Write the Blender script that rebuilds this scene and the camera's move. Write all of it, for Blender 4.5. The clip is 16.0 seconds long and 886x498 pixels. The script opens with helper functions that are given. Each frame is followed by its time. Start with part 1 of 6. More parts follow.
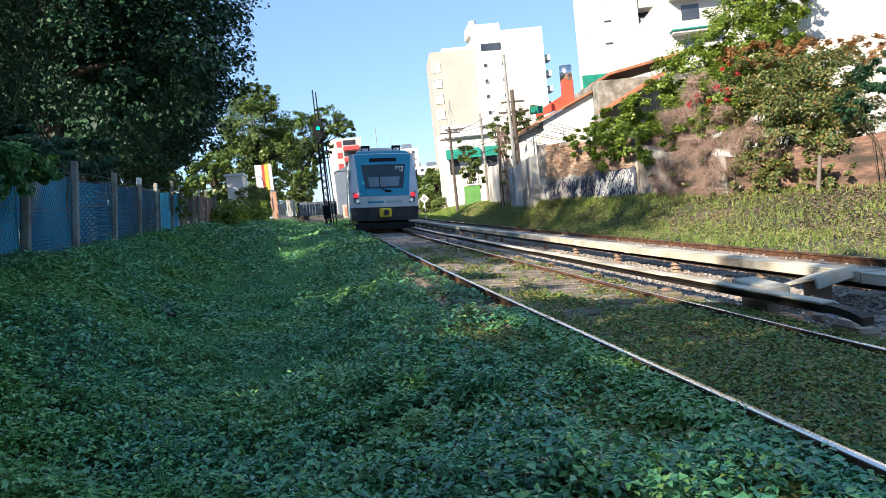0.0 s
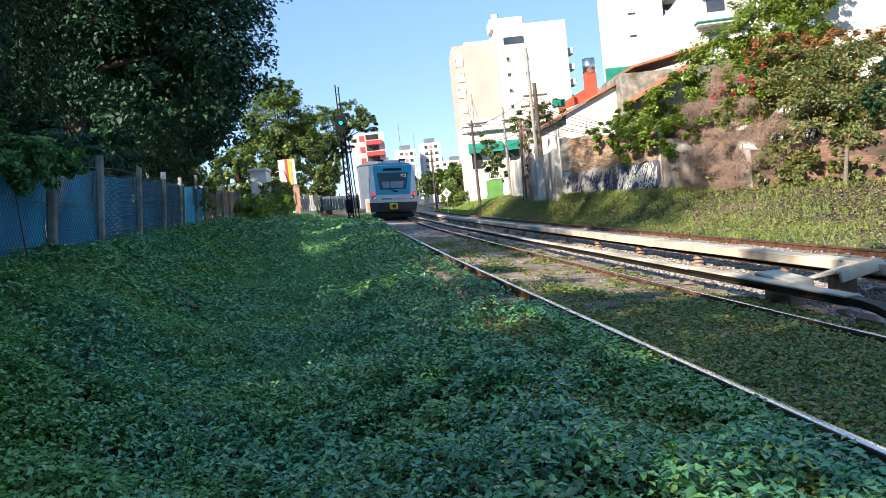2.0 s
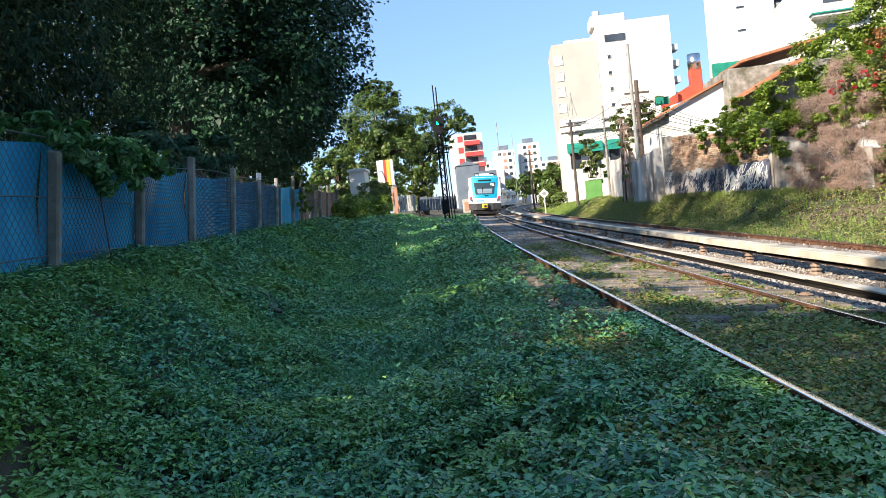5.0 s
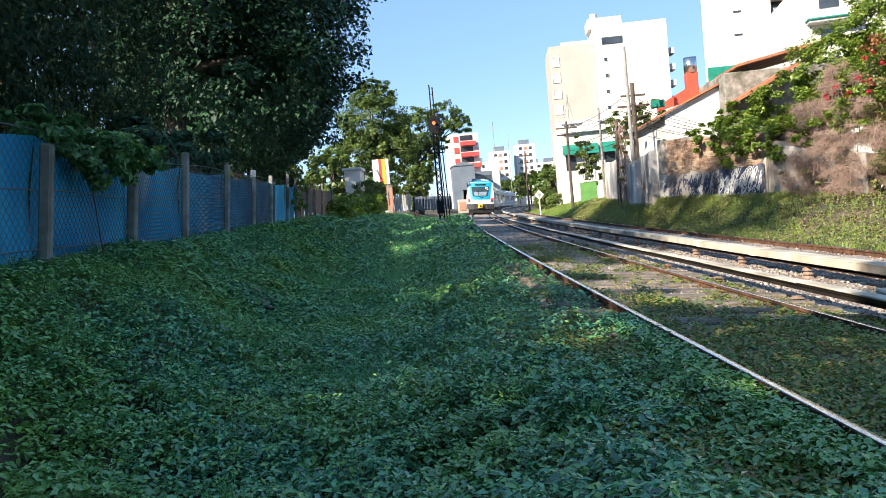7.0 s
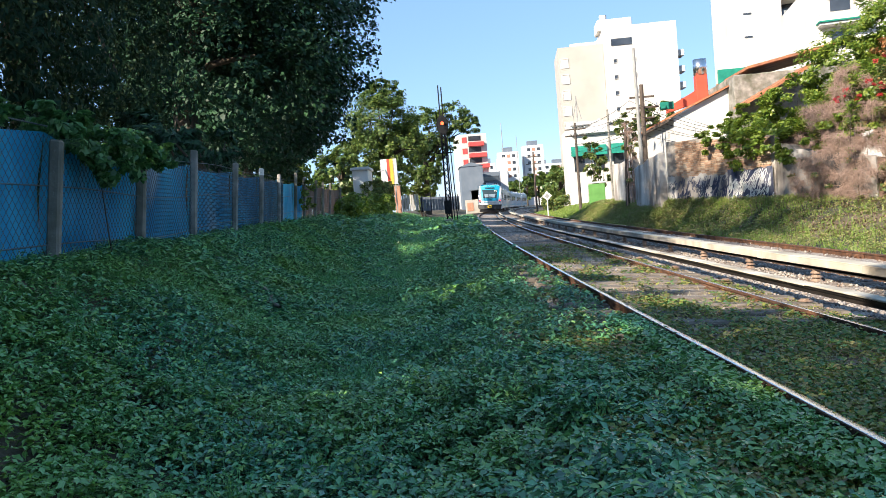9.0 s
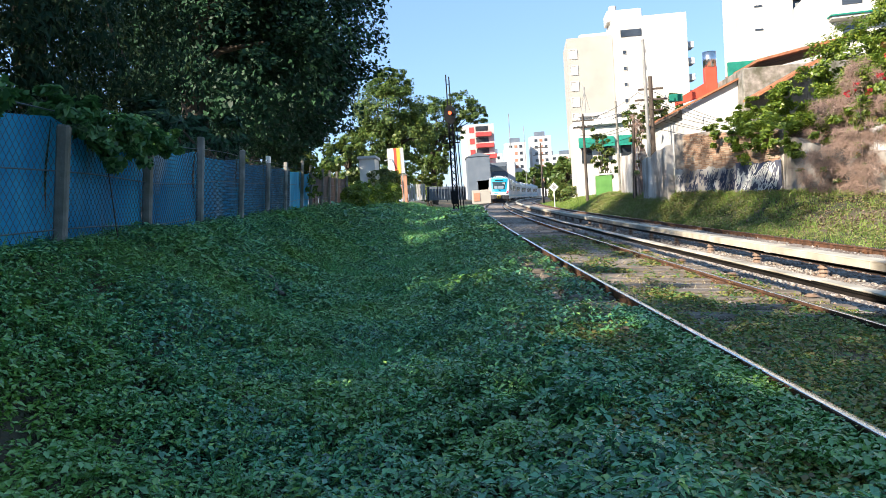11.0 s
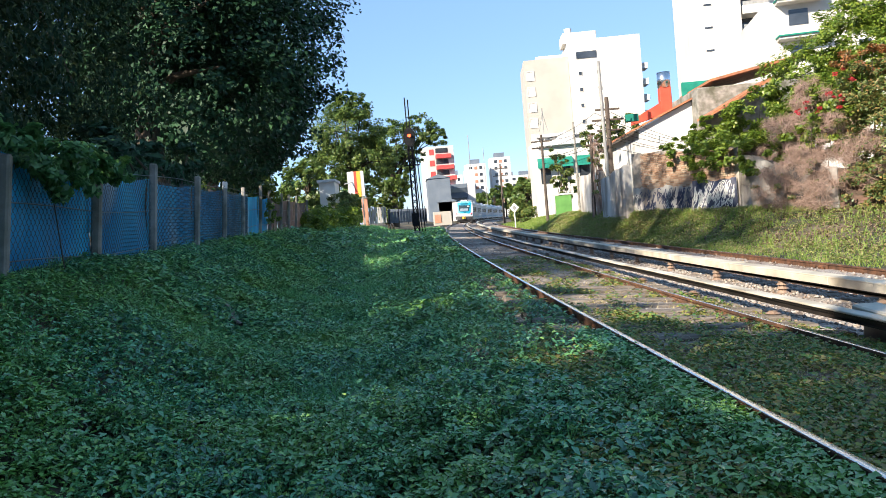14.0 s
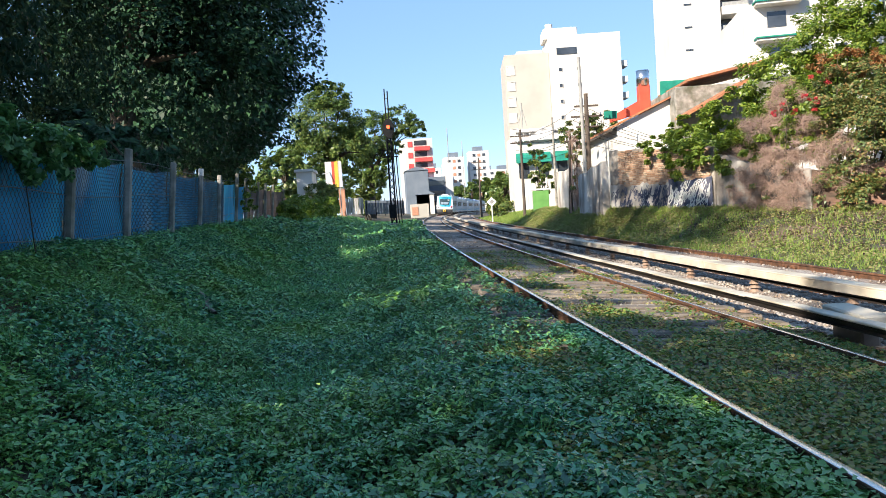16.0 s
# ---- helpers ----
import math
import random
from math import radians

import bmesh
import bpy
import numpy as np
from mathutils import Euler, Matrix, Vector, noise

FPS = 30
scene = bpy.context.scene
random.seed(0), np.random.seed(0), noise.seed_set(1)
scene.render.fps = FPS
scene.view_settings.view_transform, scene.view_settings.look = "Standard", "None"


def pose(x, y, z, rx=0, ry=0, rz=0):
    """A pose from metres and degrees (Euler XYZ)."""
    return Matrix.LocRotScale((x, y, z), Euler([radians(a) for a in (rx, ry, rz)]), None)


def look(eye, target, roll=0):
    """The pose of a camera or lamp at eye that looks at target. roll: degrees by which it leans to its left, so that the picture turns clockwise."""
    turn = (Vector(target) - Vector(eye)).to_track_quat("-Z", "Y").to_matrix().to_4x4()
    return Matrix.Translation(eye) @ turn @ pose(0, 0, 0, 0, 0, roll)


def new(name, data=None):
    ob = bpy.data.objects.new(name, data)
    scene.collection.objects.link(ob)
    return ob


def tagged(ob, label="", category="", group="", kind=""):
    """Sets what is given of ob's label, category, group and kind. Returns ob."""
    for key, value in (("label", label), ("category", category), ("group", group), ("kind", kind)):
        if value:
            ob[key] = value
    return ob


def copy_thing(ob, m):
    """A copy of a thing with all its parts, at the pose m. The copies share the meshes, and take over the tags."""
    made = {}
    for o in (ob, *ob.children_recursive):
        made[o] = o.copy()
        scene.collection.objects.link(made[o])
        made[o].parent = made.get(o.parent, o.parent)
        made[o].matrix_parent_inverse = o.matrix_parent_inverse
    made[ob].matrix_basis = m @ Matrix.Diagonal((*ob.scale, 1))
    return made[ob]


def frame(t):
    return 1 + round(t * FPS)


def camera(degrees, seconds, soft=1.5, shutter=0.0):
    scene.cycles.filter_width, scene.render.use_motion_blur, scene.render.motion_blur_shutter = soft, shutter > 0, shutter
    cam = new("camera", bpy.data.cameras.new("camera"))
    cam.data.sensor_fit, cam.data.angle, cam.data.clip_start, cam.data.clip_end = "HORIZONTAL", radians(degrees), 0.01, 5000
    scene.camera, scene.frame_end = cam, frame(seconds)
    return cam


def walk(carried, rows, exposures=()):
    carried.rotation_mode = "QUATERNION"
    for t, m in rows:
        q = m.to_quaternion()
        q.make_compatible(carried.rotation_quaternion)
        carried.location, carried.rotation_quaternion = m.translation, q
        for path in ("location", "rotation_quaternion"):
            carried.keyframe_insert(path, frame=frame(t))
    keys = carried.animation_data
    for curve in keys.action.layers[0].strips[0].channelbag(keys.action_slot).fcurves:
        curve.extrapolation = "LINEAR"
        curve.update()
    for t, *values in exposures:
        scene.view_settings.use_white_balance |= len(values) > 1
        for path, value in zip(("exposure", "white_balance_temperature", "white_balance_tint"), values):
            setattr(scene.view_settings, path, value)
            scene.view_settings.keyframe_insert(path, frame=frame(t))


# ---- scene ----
cam = camera(57.1, 16.0, soft=0.6)
PATH = [
    (0, (0.068, -0.292, 1.218), (0.374, 1.680, 1.094), -6.0),
    (0.5, (0.086, -0.289, 1.214), (0.398, 1.684, 1.102), -5.3),
    (1, (0.084, -0.309, 1.215), (0.376, 1.666, 1.101), -5.3),
    (1.5, (0.091, -0.306, 1.207), (0.360, 1.672, 1.089), -5.9),
    (2, (0.089, -0.305, 1.202), (0.339, 1.675, 1.070), -6.1),
    (2.5, (0.08, -0.287, 1.191), (0.312, 1.694, 1.045), -5.5),
    (3, (0.044, -0.14, 1.186), (0.265, 1.840, 1.014), -5.1),
    (3.5, (0.069, 0.05, 1.19), (0.404, 2.016, 1.037), -6.5),
    (4, (0.165, 0.155, 1.21), (0.256, 2.150, 1.103), -6.6),
    (4.2, (0.213, 0.185, 1.215), (0.233, 2.182, 1.115), -6.2),
    (6.5, (0.25, 0.181, 1.194), (0.267, 2.177, 1.071), -5.6),
    (7, (0.254, 0.185, 1.195), (0.280, 2.182, 1.088), -5.2),
    (7.5, (0.255, 0.173, 1.198), (0.280, 2.171, 1.106), -5.1),
    (8, (0.259, 0.176, 1.192), (0.276, 2.173, 1.097), -5.1),
    (10.5, (0.252, 0.193, 1.182), (0.247, 2.189, 1.060), -4.1),
    (11, (0.256, 0.199, 1.184), (0.248, 2.195, 1.056), -4.0),
    (11.5, (0.269, 0.216, 1.177), (0.280, 2.210, 1.028), -4.3),
    (12, (0.231, 0.216, 1.174), (0.050, 2.195, 0.948), -4.4),
    (12.5, (0.187, 0.23, 1.184), (0.021, 2.208, 0.938), -2.7),
    (13, (0.194, 0.292, 1.194), (0.261, 2.282, 0.997), -3.6),
    (13.5, (0.242, 0.316, 1.203), (0.301, 2.309, 1.039), -4.1),
    (14, (0.279, 0.35, 1.204), (0.368, 2.346, 1.122), -5.0),
    (14.5, (0.283, 0.353, 1.199), (0.400, 2.348, 1.118), -4.7),
    (15, (0.279, 0.354, 1.197), (0.414, 2.348, 1.101), -4.2),
    (15.5, (0.275, 0.356, 1.198), (0.420, 2.348, 1.095), -3.9),
    (16, (0.274, 0.353, 1.199), (0.419, 2.345, 1.095), -3.7),
]
walk(cam, [(t, look(eye, target, roll)) for t, eye, target, roll in PATH],
     exposures=[(0, 1.38), (11.7, 1.43), (12.2, 1.78), (12.6, 1.78), (13.2, 1.43), (16, 1.38)])

# ---- light ----
SUN_TO = Vector((-0.66, -0.56, 0.50)).normalized()
world = bpy.data.worlds.new("sky")
scene.world = world
world.use_nodes = True
wn = world.node_tree.nodes
sky = wn.new("ShaderNodeTexSky")
sky.sky_type, sky.sun_disc = "NISHITA", False
sky.sun_elevation = math.asin(SUN_TO.z)
sky.sun_rotation = math.atan2(SUN_TO.x, SUN_TO.y)
sky.air_density, sky.dust_density, sky.ozone_density = 0.85, 0.2, 2.2
tint = wn.new("ShaderNodeMixRGB")
tint.blend_type = "MULTIPLY"
tint.inputs[0].default_value, tint.inputs[2].default_value = 1.0, (0.76, 0.80, 1.0, 1)
world.node_tree.links.new(sky.outputs[0], tint.inputs[1])
haze = wn.new("ShaderNodeMixRGB")
haze.inputs[0].default_value, haze.inputs[2].default_value = 0.68, (0.80, 1.44, 2.15, 1)
world.node_tree.links.new(tint.outputs[0], haze.inputs[1])
world.node_tree.links.new(haze.outputs[0], wn["Background"].inputs[0])
wn["Background"].inputs[1].default_value = 0.14
sun = new("sun", bpy.data.lights.new("sun", "SUN"))
sun.data.energy, sun.data.angle, sun.data.color = 4.4, radians(0.53), (1.0, 0.88, 0.72)
sun.rotation_euler = SUN_TO.to_track_quat("Z", "Y").to_euler()


# ---- materials ----
def mat(name, ramp, rough=0.7, scale=4.0, detail=6.0, bump=0.0, bump_scale=None, metal=0.0, blotch=None, blotch_scale=0.6,
        by="noise", translucent=0.0, coat=0.0, spec=0.5, streak=None, blotch_from=0.42):
    """Principled surface: a colour ramp over noise or a random number, with larger blotches (dirty patches, painted
    shade) and fine relief.
    """
    m = bpy.data.materials.new(name)
    m.use_nodes = True
    nt = m.node_tree
    n, link = nt.nodes, nt.links.new
    b = n["Principled BSDF"]
    b.inputs["Roughness"].default_value, b.inputs["Metallic"].default_value = rough, metal
    b.inputs["Specular IOR Level"].default_value = spec
    b.inputs["Coat Weight"].default_value = coat
    tc = n.new("ShaderNodeTexCoord")
    nz = n.new("ShaderNodeTexNoise")
    nz.inputs["Scale"].default_value, nz.inputs["Detail"].default_value = scale, detail
    mp = n.new("ShaderNodeMapping")
    if streak:
        mp.inputs["Scale"].default_value = streak
    link(tc.outputs["Object"], mp.inputs[0])
    link(mp.outputs[0], nz.inputs["Vector"])
    cr = n.new("ShaderNodeValToRGB")
    while len(cr.color_ramp.elements) < len(ramp):
        cr.color_ramp.elements.new(0.5)
    lo, hi = (0.3, 0.7) if by == "noise" else (0.0, 1.0)
    for i, c in enumerate(ramp):
        e = cr.color_ramp.elements[i]
        e.position, e.color = lo + (hi - lo) * i / max(1, len(ramp) - 1), (*c, 1)
    if by == "noise":
        link(nz.outputs["Fac"], cr.inputs[0])
    elif by == "island":
        g = n.new("ShaderNodeNewGeometry")
        link(g.outputs["Random Per Island"], cr.inputs[0])
    else:
        o = n.new("ShaderNodeObjectInfo")
        link(o.outputs["Random"], cr.inputs[0])
    out = cr.outputs[0]
    if blotch:
        d = n.new("ShaderNodeTexNoise")
        d.inputs["Scale"].default_value, d.inputs["Detail"].default_value = blotch_scale, 8
        link(mp.outputs[0], d.inputs["Vector"])
        r = n.new("ShaderNodeValToRGB")
        r.color_ramp.elements[0].position, r.color_ramp.elements[1].position = blotch_from, min(0.95, blotch_from + 0.26)
        link(d.outputs["Fac"], r.inputs[0])
        mx = n.new("ShaderNodeMixRGB")
        mx.inputs[2].default_value = (*blotch, 1)
        link(r.outputs[0], mx.inputs[0])
        link(out, mx.inputs[1])
        out = mx.outputs[0]
    link(out, b.inputs["Base Color"])
    if bump:
        bn = n.new("ShaderNodeTexNoise")
        bn.inputs["Scale"].default_value, bn.inputs["Detail"].default_value = bump_scale or scale * 4, 5
        link(tc.outputs["Object"], bn.inputs["Vector"])
        bp = n.new("ShaderNodeBump")
        bp.inputs["Strength"].default_value, bp.inputs["Distance"].default_value = bump, 0.02
        link(bn.outputs["Fac"], bp.inputs["Height"])
        link(bp.outputs[0], b.inputs["Normal"])
    if translucent:
        tr = n.new("ShaderNodeBsdfTranslucent")
        link(out, tr.inputs[0])
        ms = n.new("ShaderNodeMixShader")
        ms.inputs[0].default_value = translucent
        link(b.outputs[0], ms.inputs[1])
        link(tr.outputs[0], ms.inputs[2])
        link(ms.outputs[0], n["Material Output"].inputs[0])
    return m


def glow(name, colour, strength):
    m = bpy.data.materials.new(name)
    m.use_nodes = True
    b = m.node_tree.nodes["Principled BSDF"]
    b.inputs["Base Color"].default_value = (*colour, 1)
    b.inputs["Emission Color"].default_value = (*colour, 1)
    b.inputs["Emission Strength"].default_value = strength
    return m


M_SOIL = mat("soil", [(0.025, 0.03, 0.017), (0.05, 0.048, 0.03), (0.035, 0.045, 0.02)], 0.95, 1.5, bump=0.8, bump_scale=20, blotch=(0.15, 0.11, 0.075), blotch_scale=0.35)
M_BALLAST = mat("ballast", [(0.12, 0.10, 0.09), (0.32, 0.28, 0.25), (0.52, 0.48, 0.44)], 0.95, 30, bump=1.0, bump_scale=40, blotch=(0.13, 0.08, 0.05), blotch_scale=0.8)
M_STONE = mat("gravel_stone", [(0.13, 0.11, 0.10), (0.26, 0.23, 0.21), (0.38, 0.35, 0.32), (0.23, 0.17, 0.13)], 0.9, 30, by="island")
M_RUST = mat("rusty_steel", [(0.045, 0.025, 0.018), (0.11, 0.055, 0.032), (0.20, 0.095, 0.05)], 0.8, 6, bump=0.4, bump_scale=60, metal=0.25)
M_RAILTOP = mat("polished_rail_head", [(0.62, 0.60, 0.57), (0.78, 0.76, 0.73)], 0.22, 8, metal=1.0)
M_DARKRAIL = mat("dark_power_rail", [(0.015, 0.013, 0.012), (0.04, 0.032, 0.027)], 0.6, 5, metal=0.4)
M_COVER = mat("cream_cover_board", [(0.50, 0.46, 0.38), (0.62, 0.58, 0.49)], 0.65, 2.5, blotch=(0.30, 0.26, 0.20), blotch_scale=1.3, bump=0.2)
M_PORC = mat("brown_insulator", [(0.16, 0.10, 0.07), (0.28, 0.2, 0.15)], 0.4, 6)
M_SLEEPER = mat("weathered_sleeper", [(0.10, 0.08, 0.065), (0.22, 0.19, 0.16)], 0.95, 5, bump=0.6, bump_scale=25, streak=(1, 6, 6))
M_POST = mat("concrete_post", [(0.20, 0.19, 0.17), (0.36, 0.34, 0.31)], 0.9, 5, bump=0.5, blotch=(0.10, 0.10, 0.07), blotch_scale=2.0)
M_TARP = mat("blue_mesh_tarp", [(0.004, 0.13, 0.26), (0.009, 0.22, 0.41), (0.03, 0.34, 0.53)], 0.7, 1.3, spec=0.15, blotch=(0.42, 0.44, 0.42), blotch_scale=0.9, blotch_from=0.56, bump=0.8, bump_scale=5, translucent=0.04, streak=(1, 1, 0.45))
M_TARPB = mat("brown_mesh_tarp", [(0.06, 0.045, 0.04), (0.12, 0.085, 0.075)], 0.8, 2, translucent=0.15)
M_WIRE = mat("galvanised_wire", [(0.05, 0.07, 0.08), (0.11, 0.13, 0.14)], 0.6, 3, metal=0.3)
M_BARK = mat("bark", [(0.035, 0.028, 0.02), (0.09, 0.07, 0.05)], 0.95, 6, bump=0.8, streak=(4, 4, 1))
M_LITTER = mat("leaf_litter", [(0.12, 0.075, 0.045), (0.24, 0.16, 0.10), (0.34, 0.26, 0.18)], 0.9, 3, by="island")
# whitewash darkened in its colour for the shade lying on this wall
M_OLDSHADE = mat("shade_darkened_flaking_wall", [(0.16, 0.14, 0.12), (0.34, 0.31, 0.28), (0.55, 0.52, 0.48)], 0.95, 2.2, blotch=(0.05, 0.045, 0.05), blotch_scale=1.4, bump=0.7, streak=(1, 1, 0.5))
M_TWIG = mat("dry_twigs", [(0.22, 0.15, 0.115), (0.38, 0.27, 0.22), (0.30, 0.20, 0.16)], 0.9, 3, by="island")


def leafmat(name, ramp, translucent=0.3, rough=0.45, spec=0.65):
    return mat(name, ramp, rough, by="island", translucent=translucent, spec=spec)


L_DARK = leafmat("dark_glossy_leaves", [(0.009, 0.036, 0.018), (0.018, 0.058, 0.028), (0.034, 0.095, 0.04)], 0.07, 0.55, 0.25)
L_CONE = leafmat("conifer_leaves", [(0.008, 0.026, 0.014), (0.014, 0.040, 0.020), (0.030, 0.050, 0.018)], 0.06, 0.8, 0.15)
L_PLANE = leafmat("plane_tree_leaves", [(0.045, 0.09, 0.02), (0.09, 0.16, 0.03), (0.21, 0.26, 0.06)], 0.3)
L_HEDGE = leafmat("hedge_leaves", [(0.05, 0.10, 0.02), (0.10, 0.16, 0.03), (0.22, 0.22, 0.05)], 0.35)
L_IVY = leafmat("ivy_leaves", [(0.08, 0.15, 0.015), (0.15, 0.23, 0.025), (0.29, 0.35, 0.05)], 0.4)
L_OLIVE = leafmat("autumn_shrub_leaves", [(0.06, 0.11, 0.03), (0.11, 0.17, 0.045), (0.19, 0.21, 0.06), (0.33, 0.19, 0.07)], 0.3)
L_RED = leafmat("red_flowers", [(0.4, 0.02, 0.03), (0.55, 0.05, 0.06)], 0.3)
L_COVER = mat("ground_cover_leaves", [(0.025, 0.10, 0.06), (0.06, 0.24, 0.13), (0.11, 0.36, 0.18), (0.14, 0.40, 0.14), (0.28, 0.44, 0.09)], 0.32, by="island", translucent=0.16, spec=1.0, blotch=(0.18, 0.34, 0.045), blotch_scale=0.7, blotch_from=0.43)
L_TRACKW = leafmat("track_weed_leaves", [(0.07, 0.19, 0.06), (0.12, 0.25, 0.06), (0.30, 0.33, 0.06), (0.36, 0.30, 0.10), (0.16, 0.11, 0.05)], 0.35)
M_STRAW = mat("dry_straw", [(0.24, 0.18, 0.10), (0.40, 0.32, 0.19), (0.50, 0.43, 0.28)], 0.8, by="island", translucent=0.2)
L_GRASS = leafmat("grass_blades", [(0.09, 0.30, 0.11), (0.16, 0.44, 0.16), (0.30, 0.55, 0.18)], 0.4, 0.32, 0.9)
L_GRASSY = leafmat("sunny_grass_blades", [(0.15, 0.27, 0.045), (0.24, 0.36, 0.06), (0.40, 0.44, 0.13)], 0.45, 0.5)
L_BANKW = leafmat("bank_weed_leaves", [(0.13, 0.20, 0.04), (0.22, 0.29, 0.06), (0.36, 0.34, 0.13), (0.30, 0.20, 0.11)], 0.3, 0.5)

M_WHITE = mat("white_render", [(0.56, 0.54, 0.50), (0.62, 0.60, 0.56)], 0.9, 0.6, blotch=(0.50, 0.47, 0.43), blotch_scale=0.15, bump=0.1)
M_BRIGHT = mat("fresh_whitewash", [(0.60, 0.58, 0.55), (0.72, 0.70, 0.67)], 0.9, 1.2, blotch=(0.44, 0.41, 0.37), blotch_scale=0.7, blotch_from=0.5, bump=0.4, streak=(1, 1, 0.5))
M_BEIGE = mat("beige_render", [(0.37, 0.35, 0.315), (0.42, 0.395, 0.355)], 0.9, 0.4, bump=0.1)
M_OLDWALL = mat("flaking_whitewash", [(0.42, 0.39, 0.35), (0.62, 0.59, 0.55), (0.74, 0.71, 0.67)], 0.95, 1.2, blotch=(0.22, 0.18, 0.15), blotch_scale=0.9, bump=0.6, streak=(1, 1, 0.5))
M_BRICK = mat("old_brick", [(0.28, 0.16, 0.10), (0.42, 0.27, 0.18), (0.50, 0.38, 0.28)], 0.95, 9, by="object", bump=0.4)
M_BRICKJ = mat("old_brick_joined", [(0.28, 0.16, 0.10), (0.42, 0.27, 0.18), (0.50, 0.38, 0.28)], 0.95, 9, by="island", bump=0.4)
M_MORTAR = mat("mortar", [(0.32, 0.28, 0.24), (0.45, 0.41, 0.36)], 0.95, 6, blotch=(0.15, 0.12, 0.1), blotch_scale=1.0, bump=0.5)
# dark brown brick tones with darker blotches
M_DARKBRICK = mat("dark_brick_wall", [(0.10, 0.06, 0.045), (0.20, 0.11, 0.08), (0.26, 0.17, 0.13)], 0.95, 5, blotch=(0.05, 0.04, 0.03), blotch_scale=0.9, bump=0.8, streak=(1, 1, 3))
M_PAINTBLUE = mat("scrawled_blue_paint", [(0.012, 0.02, 0.055), (0.03, 0.05, 0.12)], 0.8, 3, blotch=(0.16, 0.16, 0.2), blotch_scale=2.4)
M_TILE = mat("terracotta_tiles", [(0.36, 0.13, 0.06), (0.52, 0.22, 0.10)], 0.85, 8, by="noise", blotch=(0.22, 0.10, 0.06), blotch_scale=1.5, bump=0.4)
M_REDPAINT = mat("red_paint", [(0.42, 0.06, 0.03), (0.50, 0.085, 0.045)], 0.6, 2)
M_REDFACADE = mat("red_facade", [(0.45, 0.06, 0.06), (0.55, 0.09, 0.08)], 0.8, 0.5)
M_GREENCLOTH = mat("green_canvas", [(0.0, 0.15, 0.11), (0.01, 0.24, 0.17)], 0.8, 3)
M_GREENDOOR = mat("green_gate_paint", [(0.08, 0.22, 0.05), (0.12, 0.30, 0.07)], 0.7, 2)
M_STEEL = mat("shiny_duct_steel", [(0.55, 0.56, 0.58), (0.75, 0.76, 0.78)], 0.25, 3, metal=1.0)
M_GREYW = mat("grey_render", [(0.10, 0.13, 0.17), (0.15, 0.18, 0.22)], 0.9, 0.4)
M_FARW = mat("far_pale_render", [(0.50, 0.50, 0.50), (0.62, 0.61, 0.60)], 0.9, 0.3)
M_GLASS = mat("dark_window_glass", [(0.02, 0.025, 0.03), (0.06, 0.07, 0.085)], 0.08, 0.4, spec=0.8)
M_BLIND = mat("pale_shutter", [(0.60, 0.56, 0.50), (0.72, 0.69, 0.64)], 0.8, 2)
M_WOODPOLE = mat("creosoted_pole", [(0.05, 0.04, 0.033), (0.13, 0.10, 0.08)], 0.95, 4, bump=0.5, streak=(6, 6, 0.6))
M_GREYPOLE = mat("grey_steel_pole", [(0.22, 0.22, 0.21), (0.34, 0.34, 0.33)], 0.7, 3)
M_BLACK = mat("black_paint", [(0.007, 0.008, 0.010), (0.018, 0.019, 0.021)], 0.7, 5, spec=0.15)
M_SIGNW = mat("white_sign_paint", [(0.68, 0.68, 0.66), (0.78, 0.78, 0.76)], 0.5, 4)
M_PLANK = mat("grey_fence_boards", [(0.30, 0.29, 0.28), (0.48, 0.46, 0.44)], 0.9, 3, by="object")
M_PLANKD = mat("blue_grey_fence_sheet", [(0.07, 0.09, 0.12), (0.12, 0.14, 0.18)], 0.8, 2)
M_BPOST = mat("brick_pillar", [(0.36, 0.17, 0.11), (0.50, 0.27, 0.18)], 0.9, 10, bump=0.5)

M_TBLUE = mat("train_cyan_paint", [(0.003, 0.25, 0.40), (0.005, 0.30, 0.46)], 0.35, 0.8, coat=0.15)
M_TWHITE = mat("train_white_paint", [(0.60, 0.64, 0.68), (0.70, 0.73, 0.76)], 0.3, 0.8, coat=0.4, blotch=(0.48, 0.50, 0.52), blotch_scale=0.5)
M_TDARK = mat("train_underframe_grey", [(0.018, 0.020, 0.024), (0.05, 0.05, 0.055)], 0.6, 3)
M_TGLASS = mat("train_tinted_glass", [(0.02, 0.035, 0.045), (0.04, 0.065, 0.08)], 0.15, 0.3, spec=0.35)
M_TCAB = mat("cab_interior_panel", [(0.12, 0.17, 0.22), (0.20, 0.26, 0.32)], 0.5, 2)
M_TYELLOW = mat("yellow_coupler_paint", [(0.75, 0.48, 0.02), (0.85, 0.56, 0.04)], 0.5, 3)
M_TROOF = mat("train_roof_grey", [(0.36, 0.39, 0.42), (0.48, 0.50, 0.53)], 0.6, 1)
M_TAIL = glow("red_tail_lamp", (0.9, 0.01, 0.02), 1.4)
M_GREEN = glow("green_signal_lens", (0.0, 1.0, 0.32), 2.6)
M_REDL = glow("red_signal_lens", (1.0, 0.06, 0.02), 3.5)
M_LIME = mat("pale_limestone_bit", [(0.45, 0.45, 0.42), (0.6, 0.6, 0.57)], 0.9, 6)
M_BILL = [mat("board_" + n, [c, tuple(min(1, v * 1.2) for v in c)], 0.6, 2) for n, c in
          (("white", (0.7, 0.7, 0.68)), ("red", (0.5, 0.08, 0.05)), ("yellow", (0.7, 0.45, 0.06)), ("grey", (0.5, 0.5, 0.52)))]


